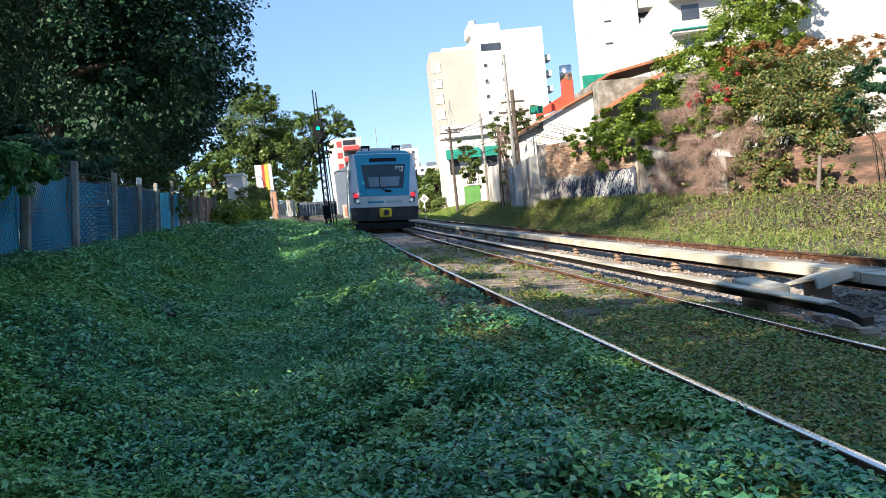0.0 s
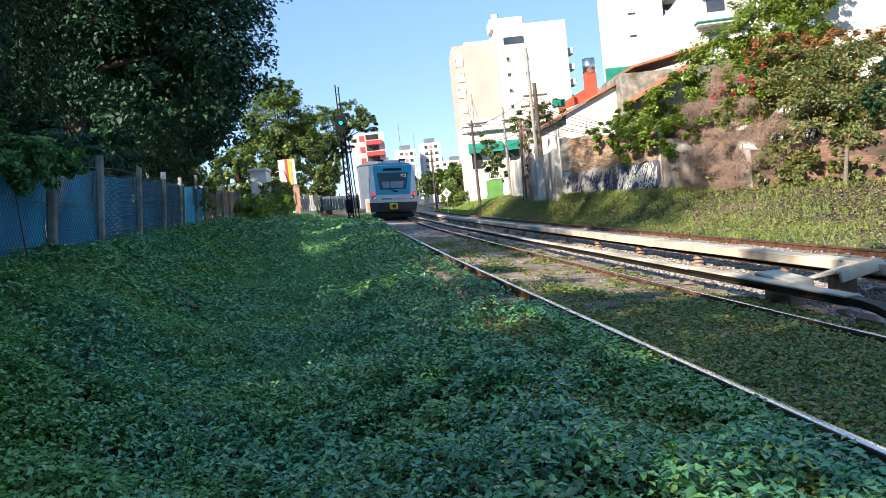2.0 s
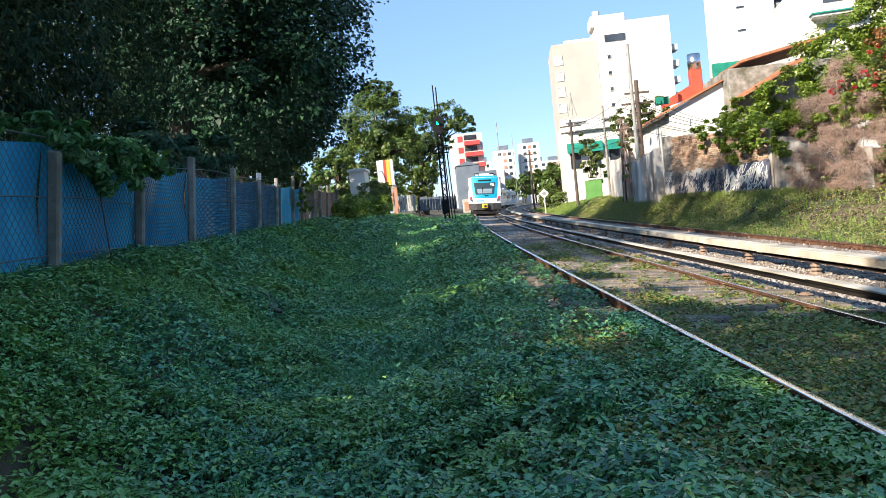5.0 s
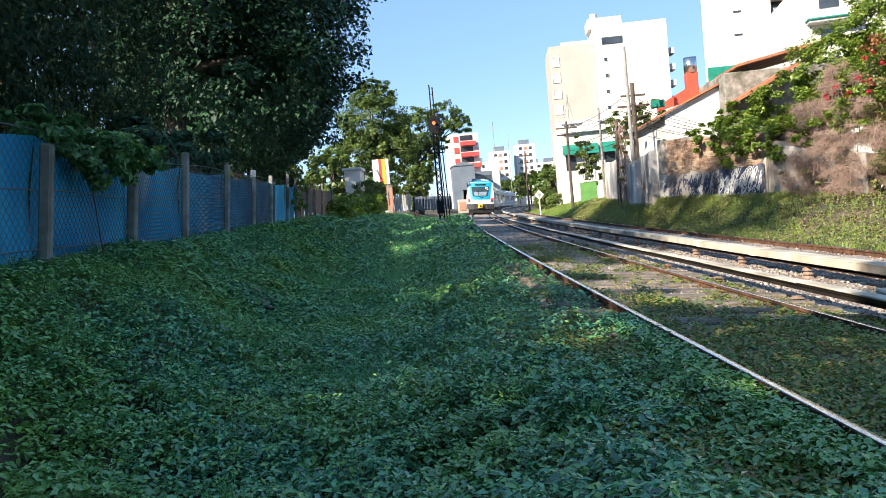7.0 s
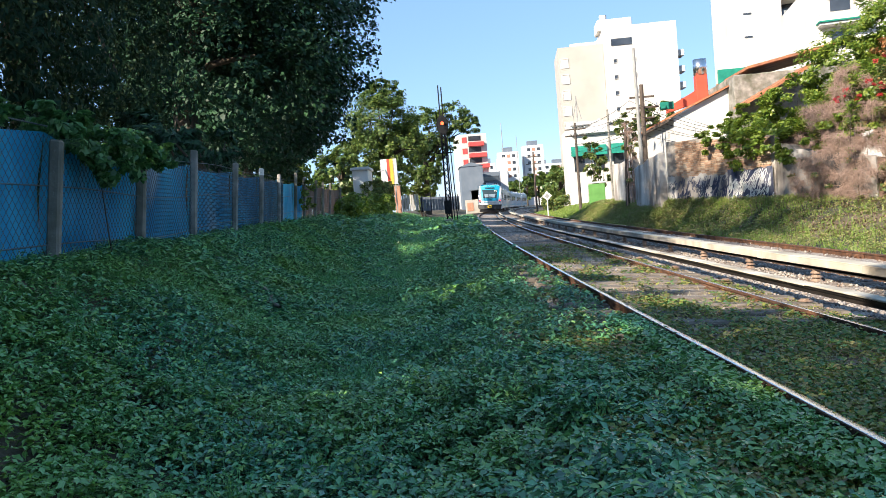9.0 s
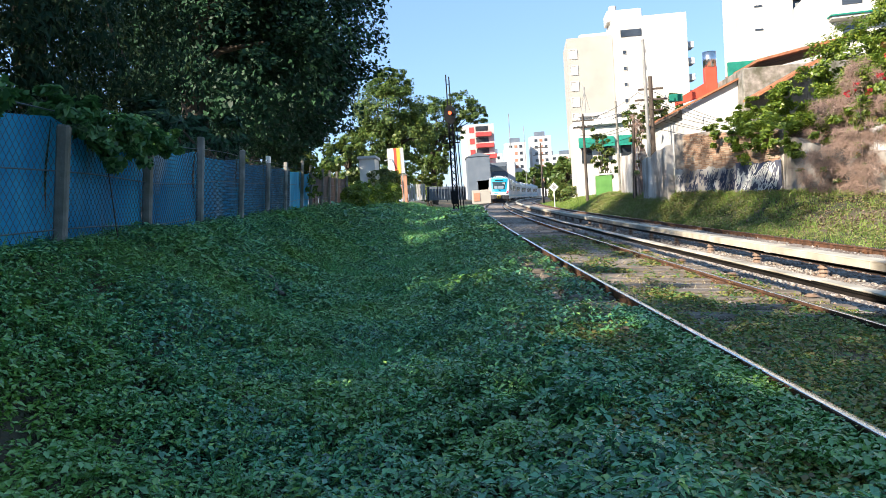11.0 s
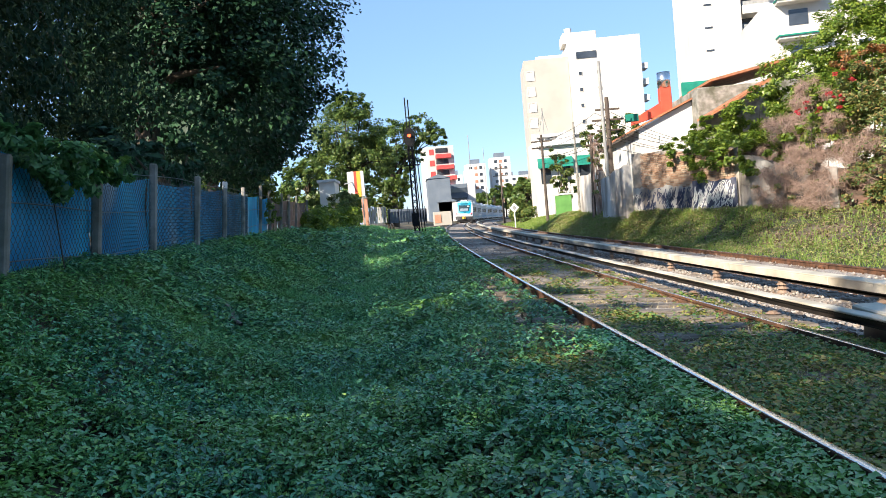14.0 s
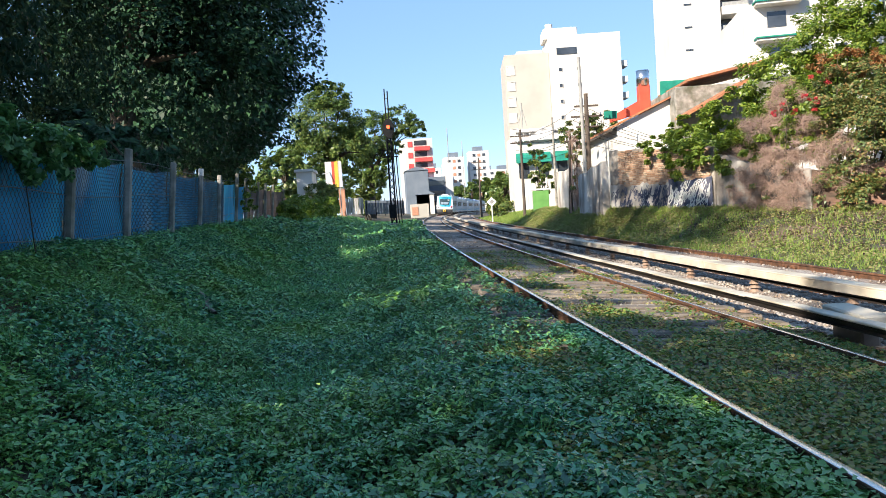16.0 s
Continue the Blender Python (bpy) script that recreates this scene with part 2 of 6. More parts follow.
# ---- building blocks ----
class Geo:
    """Collects vertices and faces of one mesh."""
    def __init__(self):
        self.v, self.f = [], []

    def add(self, verts, faces, m=None):
        o = len(self.v)
        self.v += [tuple(m @ Vector(p)) if m else tuple(p) for p in verts]
        self.f += [tuple(o + i for i in q) for q in faces]
        return self

    def box(self, c, s, b=0.0, rz=0.0, m=None):
        x, y, z = s[0] / 2, s[1] / 2, s[2] / 2
        mm = (m or Matrix()) @ Matrix.Translation(c) @ Matrix.Rotation(radians(rz), 4, "Z")
        if not b:
            vs = [(i * x, j * y, k * z) for i in (-1, 1) for j in (-1, 1) for k in (-1, 1)]
            return self.add(vs, [(0, 1, 3, 2), (4, 6, 7, 5), (0, 4, 5, 1), (2, 3, 7, 6), (0, 2, 6, 4), (1, 5, 7, 3)], mm)
        b = min(b, x * 0.9, y * 0.9, z * 0.9)
        vs, idx = [], {}
        for i in (-1, 1):
            for j in (-1, 1):
                for k in (-1, 1):
                    for a in range(3):
                        idx[i, j, k, a] = len(vs)
                        p = [i * x, j * y, k * z]
                        for q, sg in enumerate((i, j, k)):
                            if q != a:
                                p[q] -= sg * b
                        vs.append(p)
        f = []
        for a in range(3):
            for sg in (-1, 1):
                q = []
                for u, w in ((-1, -1), (1, -1), (1, 1), (-1, 1)):
                    key = [u, w]
                    key.insert(a, sg)
                    q.append(idx[(*key, a)])
                f.append(tuple(q if (sg > 0) != (a == 1) else q[::-1]))
        for a in range(3):
            o1, o2 = [q for q in range(3) if q != a]
            for s1 in (-1, 1):
                for s2 in (-1, 1):
                    def key(e, face):
                        kk = [0, 0, 0]
                        kk[a], kk[o1], kk[o2] = e, s1, s2
                        return idx[(*kk, face)]
                    f.append((key(-1, o1), key(1, o1), key(1, o2), key(-1, o2)))
        for i in (-1, 1):
            for j in (-1, 1):
                for k in (-1, 1):
                    f.append((idx[i, j, k, 0], idx[i, j, k, 1], idx[i, j, k, 2]))
        return self.add(vs, f, mm)

    def tube(self, p, q, r0, r1=None, n=8, cap=True):
        r1 = r0 if r1 is None else r1
        p, q = Vector(p), Vector(q)
        t = (q - p).to_track_quat("Z", "Y").to_matrix()
        vs = []
        for c, r in ((p, r0), (q, r1)):
            for i in range(n):
                a = 2 * math.pi * i / n
                vs.append(c + t @ Vector((r * math.cos(a), r * math.sin(a), 0)))
        f = [(i, (i + 1) % n, n + (i + 1) % n, n + i) for i in range(n)]
        if cap:
            f += [tuple(range(n))[::-1], tuple(range(n, 2 * n))]
        return self.add(vs, f)

    def path(self, pts, r, n=6):
        for i in range(len(pts) - 1):
            ra = r[i] if isinstance(r, (list, tuple)) else r
            rb = r[i + 1] if isinstance(r, (list, tuple)) else r
            self.tube(pts[i], pts[i + 1], ra, rb, n, cap=False)
        return self

    def loft(self, rings, closed=True, cap=True):
        n = len(rings[0])
        vs = [p for r in rings for p in r]
        f = []
        for i in range(len(rings) - 1):
            for j in range(n if closed else n - 1):
                k = (j + 1) % n
                f.append((i * n + j, i * n + k, (i + 1) * n + k, (i + 1) * n + j))
        if cap and closed:
            f += [tuple(range(n))[::-1], tuple(range((len(rings) - 1) * n, len(rings) * n))]
        return self.add(vs, f)


def mesh_of(name, g, material, smooth=False):
    me = bpy.data.meshes.new(name)
    me.from_pydata(g.v, [], g.f)
    me.materials.append(material)
    bm = bmesh.new()
    bm.from_mesh(me)
    bmesh.ops.recalc_face_normals(bm, faces=bm.faces)
    bm.to_mesh(me)
    bm.free()
    if smooth:
        me.polygons.foreach_set("use_smooth", [True] * len(me.polygons))
    return me


def on_site(parent):
    """Whether a mesh under this parent is drawn in the place's own coordinates."""
    while parent is not None and parent.matrix_basis.translation.length == 0 and parent.parent is not None:
        parent = parent.parent
    return parent is None or (parent.matrix_basis.translation.length == 0 and not parent.name.startswith("train_car"))


def part(name, g, material, parent=None, label="", smooth=False):
    if on_site(parent):
        g.v = [(x, y, z + float(fall(x, y))) for x, y, z in g.v]
    ob = new(name, mesh_of(name, g, material, smooth))
    ob.parent = parent
    return tagged(ob, label)


def thing(name, x, y, z, label, category, group="", kind="", rz=0.0):
    ob = new(name)
    ob.matrix_basis = pose(x, y, z + (float(fall(x, y)) if x or y else 0.0), 0, 0, rz)
    ob.empty_display_size = 0.2
    return tagged(ob, label, category, group, kind)


def raw(name, verts, quads, material, parent=None, smooth=False):
    """A mesh straight from arrays: verts (n, 3), quads (m, 4)."""
    me = bpy.data.meshes.new(name)
    verts, quads = np.asarray(verts, float), np.asarray(quads, np.int32)
    if on_site(parent):
        verts = np.column_stack([verts[:, 0], verts[:, 1], verts[:, 2] + fall(verts[:, 0], verts[:, 1])])
    k = quads.shape[1]
    me.vertices.add(len(verts))
    me.vertices.foreach_set("co", verts.astype(np.float32).ravel())
    me.loops.add(quads.size)
    me.loops.foreach_set("vertex_index", quads.ravel())
    me.polygons.add(len(quads))
    me.polygons.foreach_set("loop_start", np.arange(0, quads.size, k, dtype=np.int32))
    me.update(calc_edges=True)
    me.materials.append(material)
    if smooth:
        me.polygons.foreach_set("use_smooth", np.ones(len(quads), bool))
    ob = new(name, me)
    ob.parent = parent
    return ob


rng = np.random.default_rng(7)

# ---- the lie of the land ----
BEND, RADIUS, GAP = 3.0, 1240.0, 4.1
FALL = 0.0475  # the whole site drops gently across the canted line


def centre(y):
    """x of the near track's centre line at y."""
    y = np.asarray(y, float)
    return 2.85 + np.maximum(0, y - BEND) ** 2 / (2 * RADIUS)


def fall(x, y):
    """Height that the cross fall adds to the level section at (x, y)."""
    c = np.minimum(centre(y), 60)
    return -FALL * (np.clip(x, c - 16, c + 34) - 0.2)


def unit(a):
    return a / np.maximum(np.linalg.norm(a, axis=1, keepdims=True), 1e-9)


def leaf_cards(points, size, up=0.3, slim=0.55, out=None, droop=0.0):
    """Small folded leaves at the points, turned at random; up bends their faces to the sky."""
    n = len(points)
    size = np.broadcast_to(np.asarray(size, float), (n,)) * rng.uniform(0.65, 1.3, n)
    nrm = rng.normal(size=(n, 3))
    nrm[:, 2] = np.abs(nrm[:, 2])
    nrm = unit(nrm) + np.array([0, 0, up * 2])
    if out is not None:
        nrm = nrm + out
    nrm = unit(nrm)
    a = rng.normal(size=(n, 3))
    a[:, 2] -= droop
    d = unit(a - nrm * np.sum(a * nrm, axis=1, keepdims=True))
    s = np.cross(nrm, d)
    L, W = size[:, None], size[:, None] * slim / 2
    p0 = points
    fold = nrm * L * 0.12
    v = np.stack([p0 - d * L * 0.5, p0 + s * W + fold - d * L * 0.05, p0 + d * L * 0.5 - fold, p0 - s * W + fold - d * L * 0.05], axis=1).reshape(-1, 3)
    q = np.arange(4 * n).reshape(-1, 4)
    return v, q


def blades(points, height, width=0.006, lean=0.35):
    n = len(points)
    h = np.broadcast_to(np.asarray(height, float), (n,)) * rng.uniform(0.5, 1.3, n)
    a = rng.uniform(0, 2 * np.pi, n)
    side = np.stack([np.cos(a), np.sin(a), np.zeros(n)], 1) * np.broadcast_to(np.asarray(width, float), (n,))[:, None]
    b = rng.uniform(0, 2 * np.pi, n)
    k = rng.uniform(0.1, 1, n) * lean
    top = points + np.stack([np.cos(b) * k * h, np.sin(b) * k * h, h], 1)
    v = np.stack([points - side, points + side, top + side * 0.2, top - side * 0.2], axis=1).reshape(-1, 3)
    return v, np.arange(4 * n).reshape(-1, 4)


def heading(y):
    return math.degrees(math.atan(max(0.0, y - BEND) / RADIUS))


FENCE_Y, FENCE_X = [-60, 0, 7.4, 16, 29, 45, 65, 85, 120, 900], [-2.8, -2.85, -3.1, -3.72, -4.6, -5.2, -4.7, -3.7, -1.0, 250]
WALL_Y = [-60, 10, 19, 22, 26, 34, 42, 50, 75, 110, 150, 900]
WALL_X = [26, 23, 18, 14.9, 12.0, 10.0, 10.9, 11.4, 13.2, 17.0, 24.0, 420]


def fence_x(y):
    return np.interp(y, FENCE_Y, FENCE_X)


def wall_x(y):
    return np.interp(y, WALL_Y, WALL_X)


def smooth01(a):
    a = np.clip(a, 0, 1)
    return a * a * (3 - 2 * a)


def ground_z(x, y):
    x, y = np.asarray(x, float), np.asarray(y, float)
    c, xf, xw = centre(y), fence_x(y), wall_x(y)
    left = c - 1.35
    v = (x - xf) / np.maximum(left - xf, 0.5)
    bank = np.interp(y, [0, 30, 60, 85, 130], [0.80, 0.84, 0.72, 0.55, 0.35])
    zl = np.interp(v, [-0.05, 0.0, 0.07, 0.16, 0.28, 0.42, 0.58, 0.72, 0.86, 1.0], [1.0, 0.98, 0.88, 0.50, 0.02, -0.24, -0.33, -0.20, 0.03, 0.02])
    deep = np.interp(y, [0, 60, 110], [1, 1, 0.3])
    zl = np.where(zl > 0, zl * bank, zl * deep)
    u = x - c
    mid = np.interp(u, [-1.35, -0.85, 0.0, 0.85, 1.6, 2.5, 3.2, 5.0, 5.6], [0.02, 0.02, -0.01, -0.04, -0.08, -0.08, -0.05, -0.04, -0.04])
    toe = c + 5.6
    zr = -0.04 + smooth01((x - toe) / np.maximum(xw - toe, 0.6)) * np.interp(y, [0, 22, 34, 50, 80, 130], [0.9, 1.05, 1.1, 1.2, 0.8, 0.3])
    z = np.where(x < left, zl, np.where(x > toe, zr, mid))
    return z


def wobble(x, y, s, seed=0.0):
    """Cheap smooth noise in [-1, 1]."""
    return (np.sin(x * s * 1.7 + 1.3 * np.sin(y * s * 1.1 + seed) + seed) + np.sin(y * s * 1.9 + 1.7 * np.sin(x * s * 0.9 - seed) + 2 * seed)) / 2


def build_ground():
    ys = np.concatenate([np.array([-800, -200, -60, -20, -8]), np.arange(-4, 30, 0.25), np.arange(30, 90, 1.0), np.arange(90, 320, 5.0), np.array([400, 600, 1000, 1800])])
    # columns follow the track so that the bank and ditch keep their lines
    us = np.concatenate([np.array([-1500, -400, -120, -60, -30, -18, -12]), np.arange(-10, 10, 0.2), np.array([10.5, 11, 12, 14, 17, 22, 30, 60, 120, 400, 1500])])
    Y, U = np.meshgrid(ys, us, indexing="ij")
    X = U + np.minimum(centre(Y), 900)
    Z = ground_z(X, Y)
    rough = np.where((U < -1.3) | (U > 5.8), 0.035, 0.008) * ((Y > -5) & (Y < 60))
    Z = Z + rough * (wobble(X, Y, 2.3) + wobble(X, Y, 5.1, 1.7))
    n, m = Y.shape
    i = np.arange(n * m).reshape(n, m)
    q = np.stack([i[:-1, :-1], i[:-1, 1:], i[1:, 1:], i[1:, :-1]], -1).reshape(-1, 4)
    ob = raw("ground", np.stack([X, Y, Z], -1).reshape(-1, 3), q, M_SOIL, smooth=True)
    tagged(ob, "dark soil bank, ditch and verge under weeds", "ground", kind="structure")


def build_ballast():
    ys = np.concatenate([np.arange(-12, 40, 0.5), np.arange(40, 330, 3.0)])
    us = np.array([-1.5, -1.2, -0.8, -0.4, 0, 0.4, 0.8, 1.3, 1.8, 2.4, 3.0, 3.6, 4.1, 4.6, 5.1, 5.45, 5.75])
    Y, U = np.meshgrid(ys, us, indexing="ij")
    X = U + centre(Y)
    Z = ground_z(X, Y) + 0.03 + 0.012 * wobble(X, Y, 6.0) - np.where(np.abs(U - 2.125) > 3.4, 0.06, 0)
    n, m = Y.shape
    i = np.arange(n * m).reshape(n, m)
    q = np.stack([i[:-1, :-1], i[:-1, 1:], i[1:, 1:], i[1:, :-1]], -1).reshape(-1, 4)
    tagged(raw("ballast_bed", np.stack([X, Y, Z], -1).reshape(-1, 3), q, M_BALLAST, smooth=True), "grey-brown crushed stone ballast under two tracks", "ballast", kind="structure")
    # loose stones, finer and denser near the camera
    N = 20000
    y = 3 + 42 * rng.random(N) ** 1.7
    u = np.where(rng.random(N) < 0.65, rng.uniform(1.0, 3.3, N), rng.uniform(-1.25, 5.6, N))
    keep = (u > 1.0) | (rng.random(N) < 0.35)
    y, u = y[keep], u[keep]
    x = u + centre(y)
    s = rng.uniform(0.014, 0.032, len(y)) * (1 + y / 40)
    base = np.array([(1, 0, 0), (0, 1, 0), (-1, 0, 0), (0, -1, 0), (0, 0, 1.0), (0, 0, -1.0)], float)
    v = base[None] * rng.uniform(0.6, 1.2, (len(y), 6, 1)) * s[:, None, None]
    a = rng.uniform(0, 6.28, len(y))
    ca, sa = np.cos(a)[:, None], np.sin(a)[:, None]
    vx, vy = v[..., 0] * ca - v[..., 1] * sa, v[..., 0] * sa + v[..., 1] * ca
    z = ground_z(x, y) + 0.035 + 0.012 * wobble(x, y, 6.0)
    v = np.stack([vx + x[:, None], vy + y[:, None], v[..., 2] * 0.8 + z[:, None]], -1).reshape(-1, 3)
    tri = np.array([(0, 1, 4), (1, 2, 4), (2, 3, 4), (3, 0, 4), (1, 0, 5), (2, 1, 5), (3, 2, 5), (0, 3, 5)])
    q = (np.arange(len(y))[:, None, None] * 6 + tri[None]).reshape(-1, 3)
    tagged(raw("ballast_stones", v, q, M_STONE), "loose angular grey and brown ballast stones", "gravel", kind="stuff")


def rail_line(u0, ztop, h=0.15, name="rail", y0=-10, y1=330, label=""):
    """A flat-bottomed rail with a polished head, along the track at offset u0."""
    prof = [(-0.065, 0), (0.065, 0), (0.065, 0.012), (0.012, 0.03), (0.010, h - 0.04), (0.030, h - 0.03), (0.030, h - 0.004), (0.023, h), (-0.023, h), (-0.030, h - 0.004), (-0.030, h - 0.03), (-0.010, h - 0.04), (-0.012, 0.03), (-0.065, 0.012)]
    ys = list(np.arange(y0, 60, 2.0)) + list(np.arange(60, y1, 6.0))
    rail = thing(name, 0, 0, 0, label, "rail", "running rails", "structure")
    rings = []
    for y in ys:
        cx = float(centre(y)) + u0
        rings.append([(cx + a, y, ztop - h + b) for a, b in prof])
    part("web", Geo().loft(rings), M_RUST, rail)
    top = [[(float(centre(y)) + u0 + a, y, ztop + 0.0025 + b) for a, b in ((-0.024, -0.002), (-0.017, 0), (0.017, 0), (0.024, -0.002))] for y in ys]
    part("rail_head", Geo().loft(top, closed=False), M_RAILTOP, rail, "worn bright rail head", True)
    return rail


Z1L, Z1R, Z2L, Z2R = 0.17, 0.085, 0.13, 0.10


def build_tracks():
    lab = "rust-brown steel running rail with worn shiny head"
    r1 = rail_line(-0.85, Z1L, label=lab)
    r2 = rail_line(0.85, Z1R, label=lab)
    r3 = rail_line(GAP - 0.85, Z2L, label=lab)
    r4 = rail_line(GAP + 0.85, Z2R, label=lab)
    # fishplate joints with bolts
    for r, u, z, yj in ((r1, -0.85, Z1L, 7.4), (r2, 0.85, Z1R, 10.6), (r4, GAP + 0.85, Z2R, 15.0)):
        for yy in (yj, yj + 22):
            g = Geo()
            for sd in (-1, 1):
                g.box((float(centre(yy)) + u + sd * 0.035, yy, z - 0.08), (0.035, 0.62, 0.085), 0.01)
                for k in (-0.22, -0.08, 0.08, 0.22):
                    g.tube((float(centre(yy)) + u + sd * 0.05, yy + k, z - 0.08), (float(centre(yy)) + u + sd * 0.085, yy + k, z - 0.08), 0.02, n=6)
            part("fishplate", g, M_RUST, r, "bolted rusty fishplate joint")
    # rail clips
    for r, u, z in ((r1, -0.85, Z1L), (r2, 0.85, Z1R), (r4, GAP + 0.85, Z2R)):
        for k in range(30):
            yy = 2.2 + 0.66 * k
            g = Geo()
            for sd in (-1, 1):
                g.box((float(centre(yy)) + u + sd * 0.085, yy, z - 0.13), (0.09, 0.10, 0.05), 0.012)
                g.tube((float(centre(yy)) + u + sd * 0.10, yy, z - 0.12), (float(centre(yy)) + u + sd * 0.10, yy, z - 0.07), 0.017, n=6)
            part("rail_clip", g, M_RUST, r)
    # sleepers
    me = mesh_of("sleeper", Geo().box((0, 0, 0), (2.75, 0.24, 0.16), 0.02), M_SLEEPER)
    for tr, off in ((0, 0.0), (1, GAP)):
        for k in range(120 if tr == 0 else 90):
            yy = 1.6 + 0.66 * k
            ob = new("sleeper", me)
            za = 0.055 if tr == 0 else 0.02
            ob.matrix_basis = pose(float(centre(yy)) + off + random.uniform(-0.05, 0.05), yy, za - 0.112 + random.uniform(-0.012, 0.006) + (0.035 if tr == 0 and 6.3 < yy < 13 else 0.0) + float(fall(float(centre(yy)) + off, yy)), 0, 4.3 if tr == 0 else 3.2, -heading(yy) + random.uniform(-0.6, 0.6))
            tagged(ob, "weathered grey timber sleeper half sunk in ballast", "sleeper", "track sleepers")


def cover_run(u0, y0, y1, ztop, name_label, lip=0.06, wide=0.25):
    """A power rail on insulators under a cream cover board."""
    run = thing("third_rail", 0, 0, 0, name_label, "third rail", "third rails")
    ys = list(np.arange(y0, min(y1, 60), 1.5)) + list(np.arange(60, y1, 6.0)) + [y1]
    ys = sorted(set(float(v) for v in ys))
    prof = [(-0.05, 0.07), (0.05, 0.07), (0.05, 0.085), (0.02, 0.10), (0.02, 0.125), (0.045, 0.135), (0.045, 0.165), (-0.045, 0.165), (-0.045, 0.135), (-0.02, 0.125), (-0.02, 0.10), (-0.05, 0.085)]
    if not lip:  # shallow rail hung close under the strip
        prof = [(a, 0.165 - 0.72 * (0.165 - b)) for a, b in prof]
    part("conductor_rail", Geo().loft([[(float(centre(y)) + u0 + a, y, ztop - (0.235 if lip else 0.178) + b) for a, b in prof] for y in ys]), M_DARKRAIL, run, "dark steel conductor rail")
    # boards about 3 m long, each its own plank of top and two lips
    y = y0
    k = 0
    while y < min(y1, 62):
        ln = min(3.0, y1 - y)
        g = Geo()
        ym = y + ln / 2
        m = pose(float(centre(ym)) + u0, ym, ztop + random.uniform(-0.006, 0.006), random.uniform(-0.15, 0.15), random.uniform(-1, 1), -heading(ym))
        g.box((0, 0, 0), (wide, ln - 0.012, 0.022), 0.006, m=m)
        if lip:
            for sd in (-1, 1):
                g.box((sd * (wide / 2 - 0.013), 0, -0.010 - lip / 2), (0.026, ln - 0.012, lip), 0.005, m=m)
        if k % 3 == 1 and lip:
            g.box((0, -ln / 2 + 0.15, 0.008), (0.275, 0.22, 0.03), 0.006, m=m)
            g.box((-0.130, -ln / 2 + 0.15, -lip / 2), (0.012, 0.22, lip + 0.03), 0.003, m=m)
        part("cover_board", g, M_COVER, run)
        y += ln
        k += 1
    if y1 > 62:
        rings = [[(float(centre(v)) + u0 + a, v, ztop + b) for a, b in ((-wide / 2, -lip), (-wide / 2, 0.014), (wide / 2, 0.014), (wide / 2, -lip))] for v in [62] + [w for w in ys if w > 62]]
        part("cover_board", Geo().loft(rings, closed=False), M_COVER, run)
    yy = y0 + 0.7
    while yy < min(y1, 70):
        g = Geo()
        x = float(centre(yy)) + u0
        zg = float(ground_z(x, yy)) - 0.02
        zt = ztop - 0.165
        part("insulator_foot", Geo().box((x, yy, zg + 0.03), (0.26, 0.22, 0.06), 0.01), M_PORC, run)
        for i in range(3):
            zz = zg + 0.06 + (zt - zg - 0.06) * i / 3
            g.tube((x, yy, zz), (x, yy, zz + (zt - zg - 0.06) / 3 * 0.6), 0.085, 0.06, 10)
            g.tube((x, yy, zz + (zt - zg - 0.06) / 3 * 0.6), (x, yy, zz + (zt - zg - 0.06) / 3), 0.05, 0.05, 10)
        part("insulator", g, M_PORC, run, "brown stacked insulator")
        yy += 2.45
    return run


build_ground()
build_ballast()
build_tracks()
run1 = cover_run(1.28, 5.75, 330, 0.225, "dark third rail under cream cover boards beside the near track", 0.0, 0.15)
run2 = cover_run(2.60, 1.0, 330, 0.295, "third rail under cream cover boards beside the far track", 0.09)


# ---- fence ----
POST_Y = [4.0, 7.15, 9.7, 12.45, 16.0, 19.5, 22.9, 27.3, 30.2, 33.6, 36.8, 40.05, 45.9]
LEAN = math.tan(radians(5.5))  # the fence leans over the bank


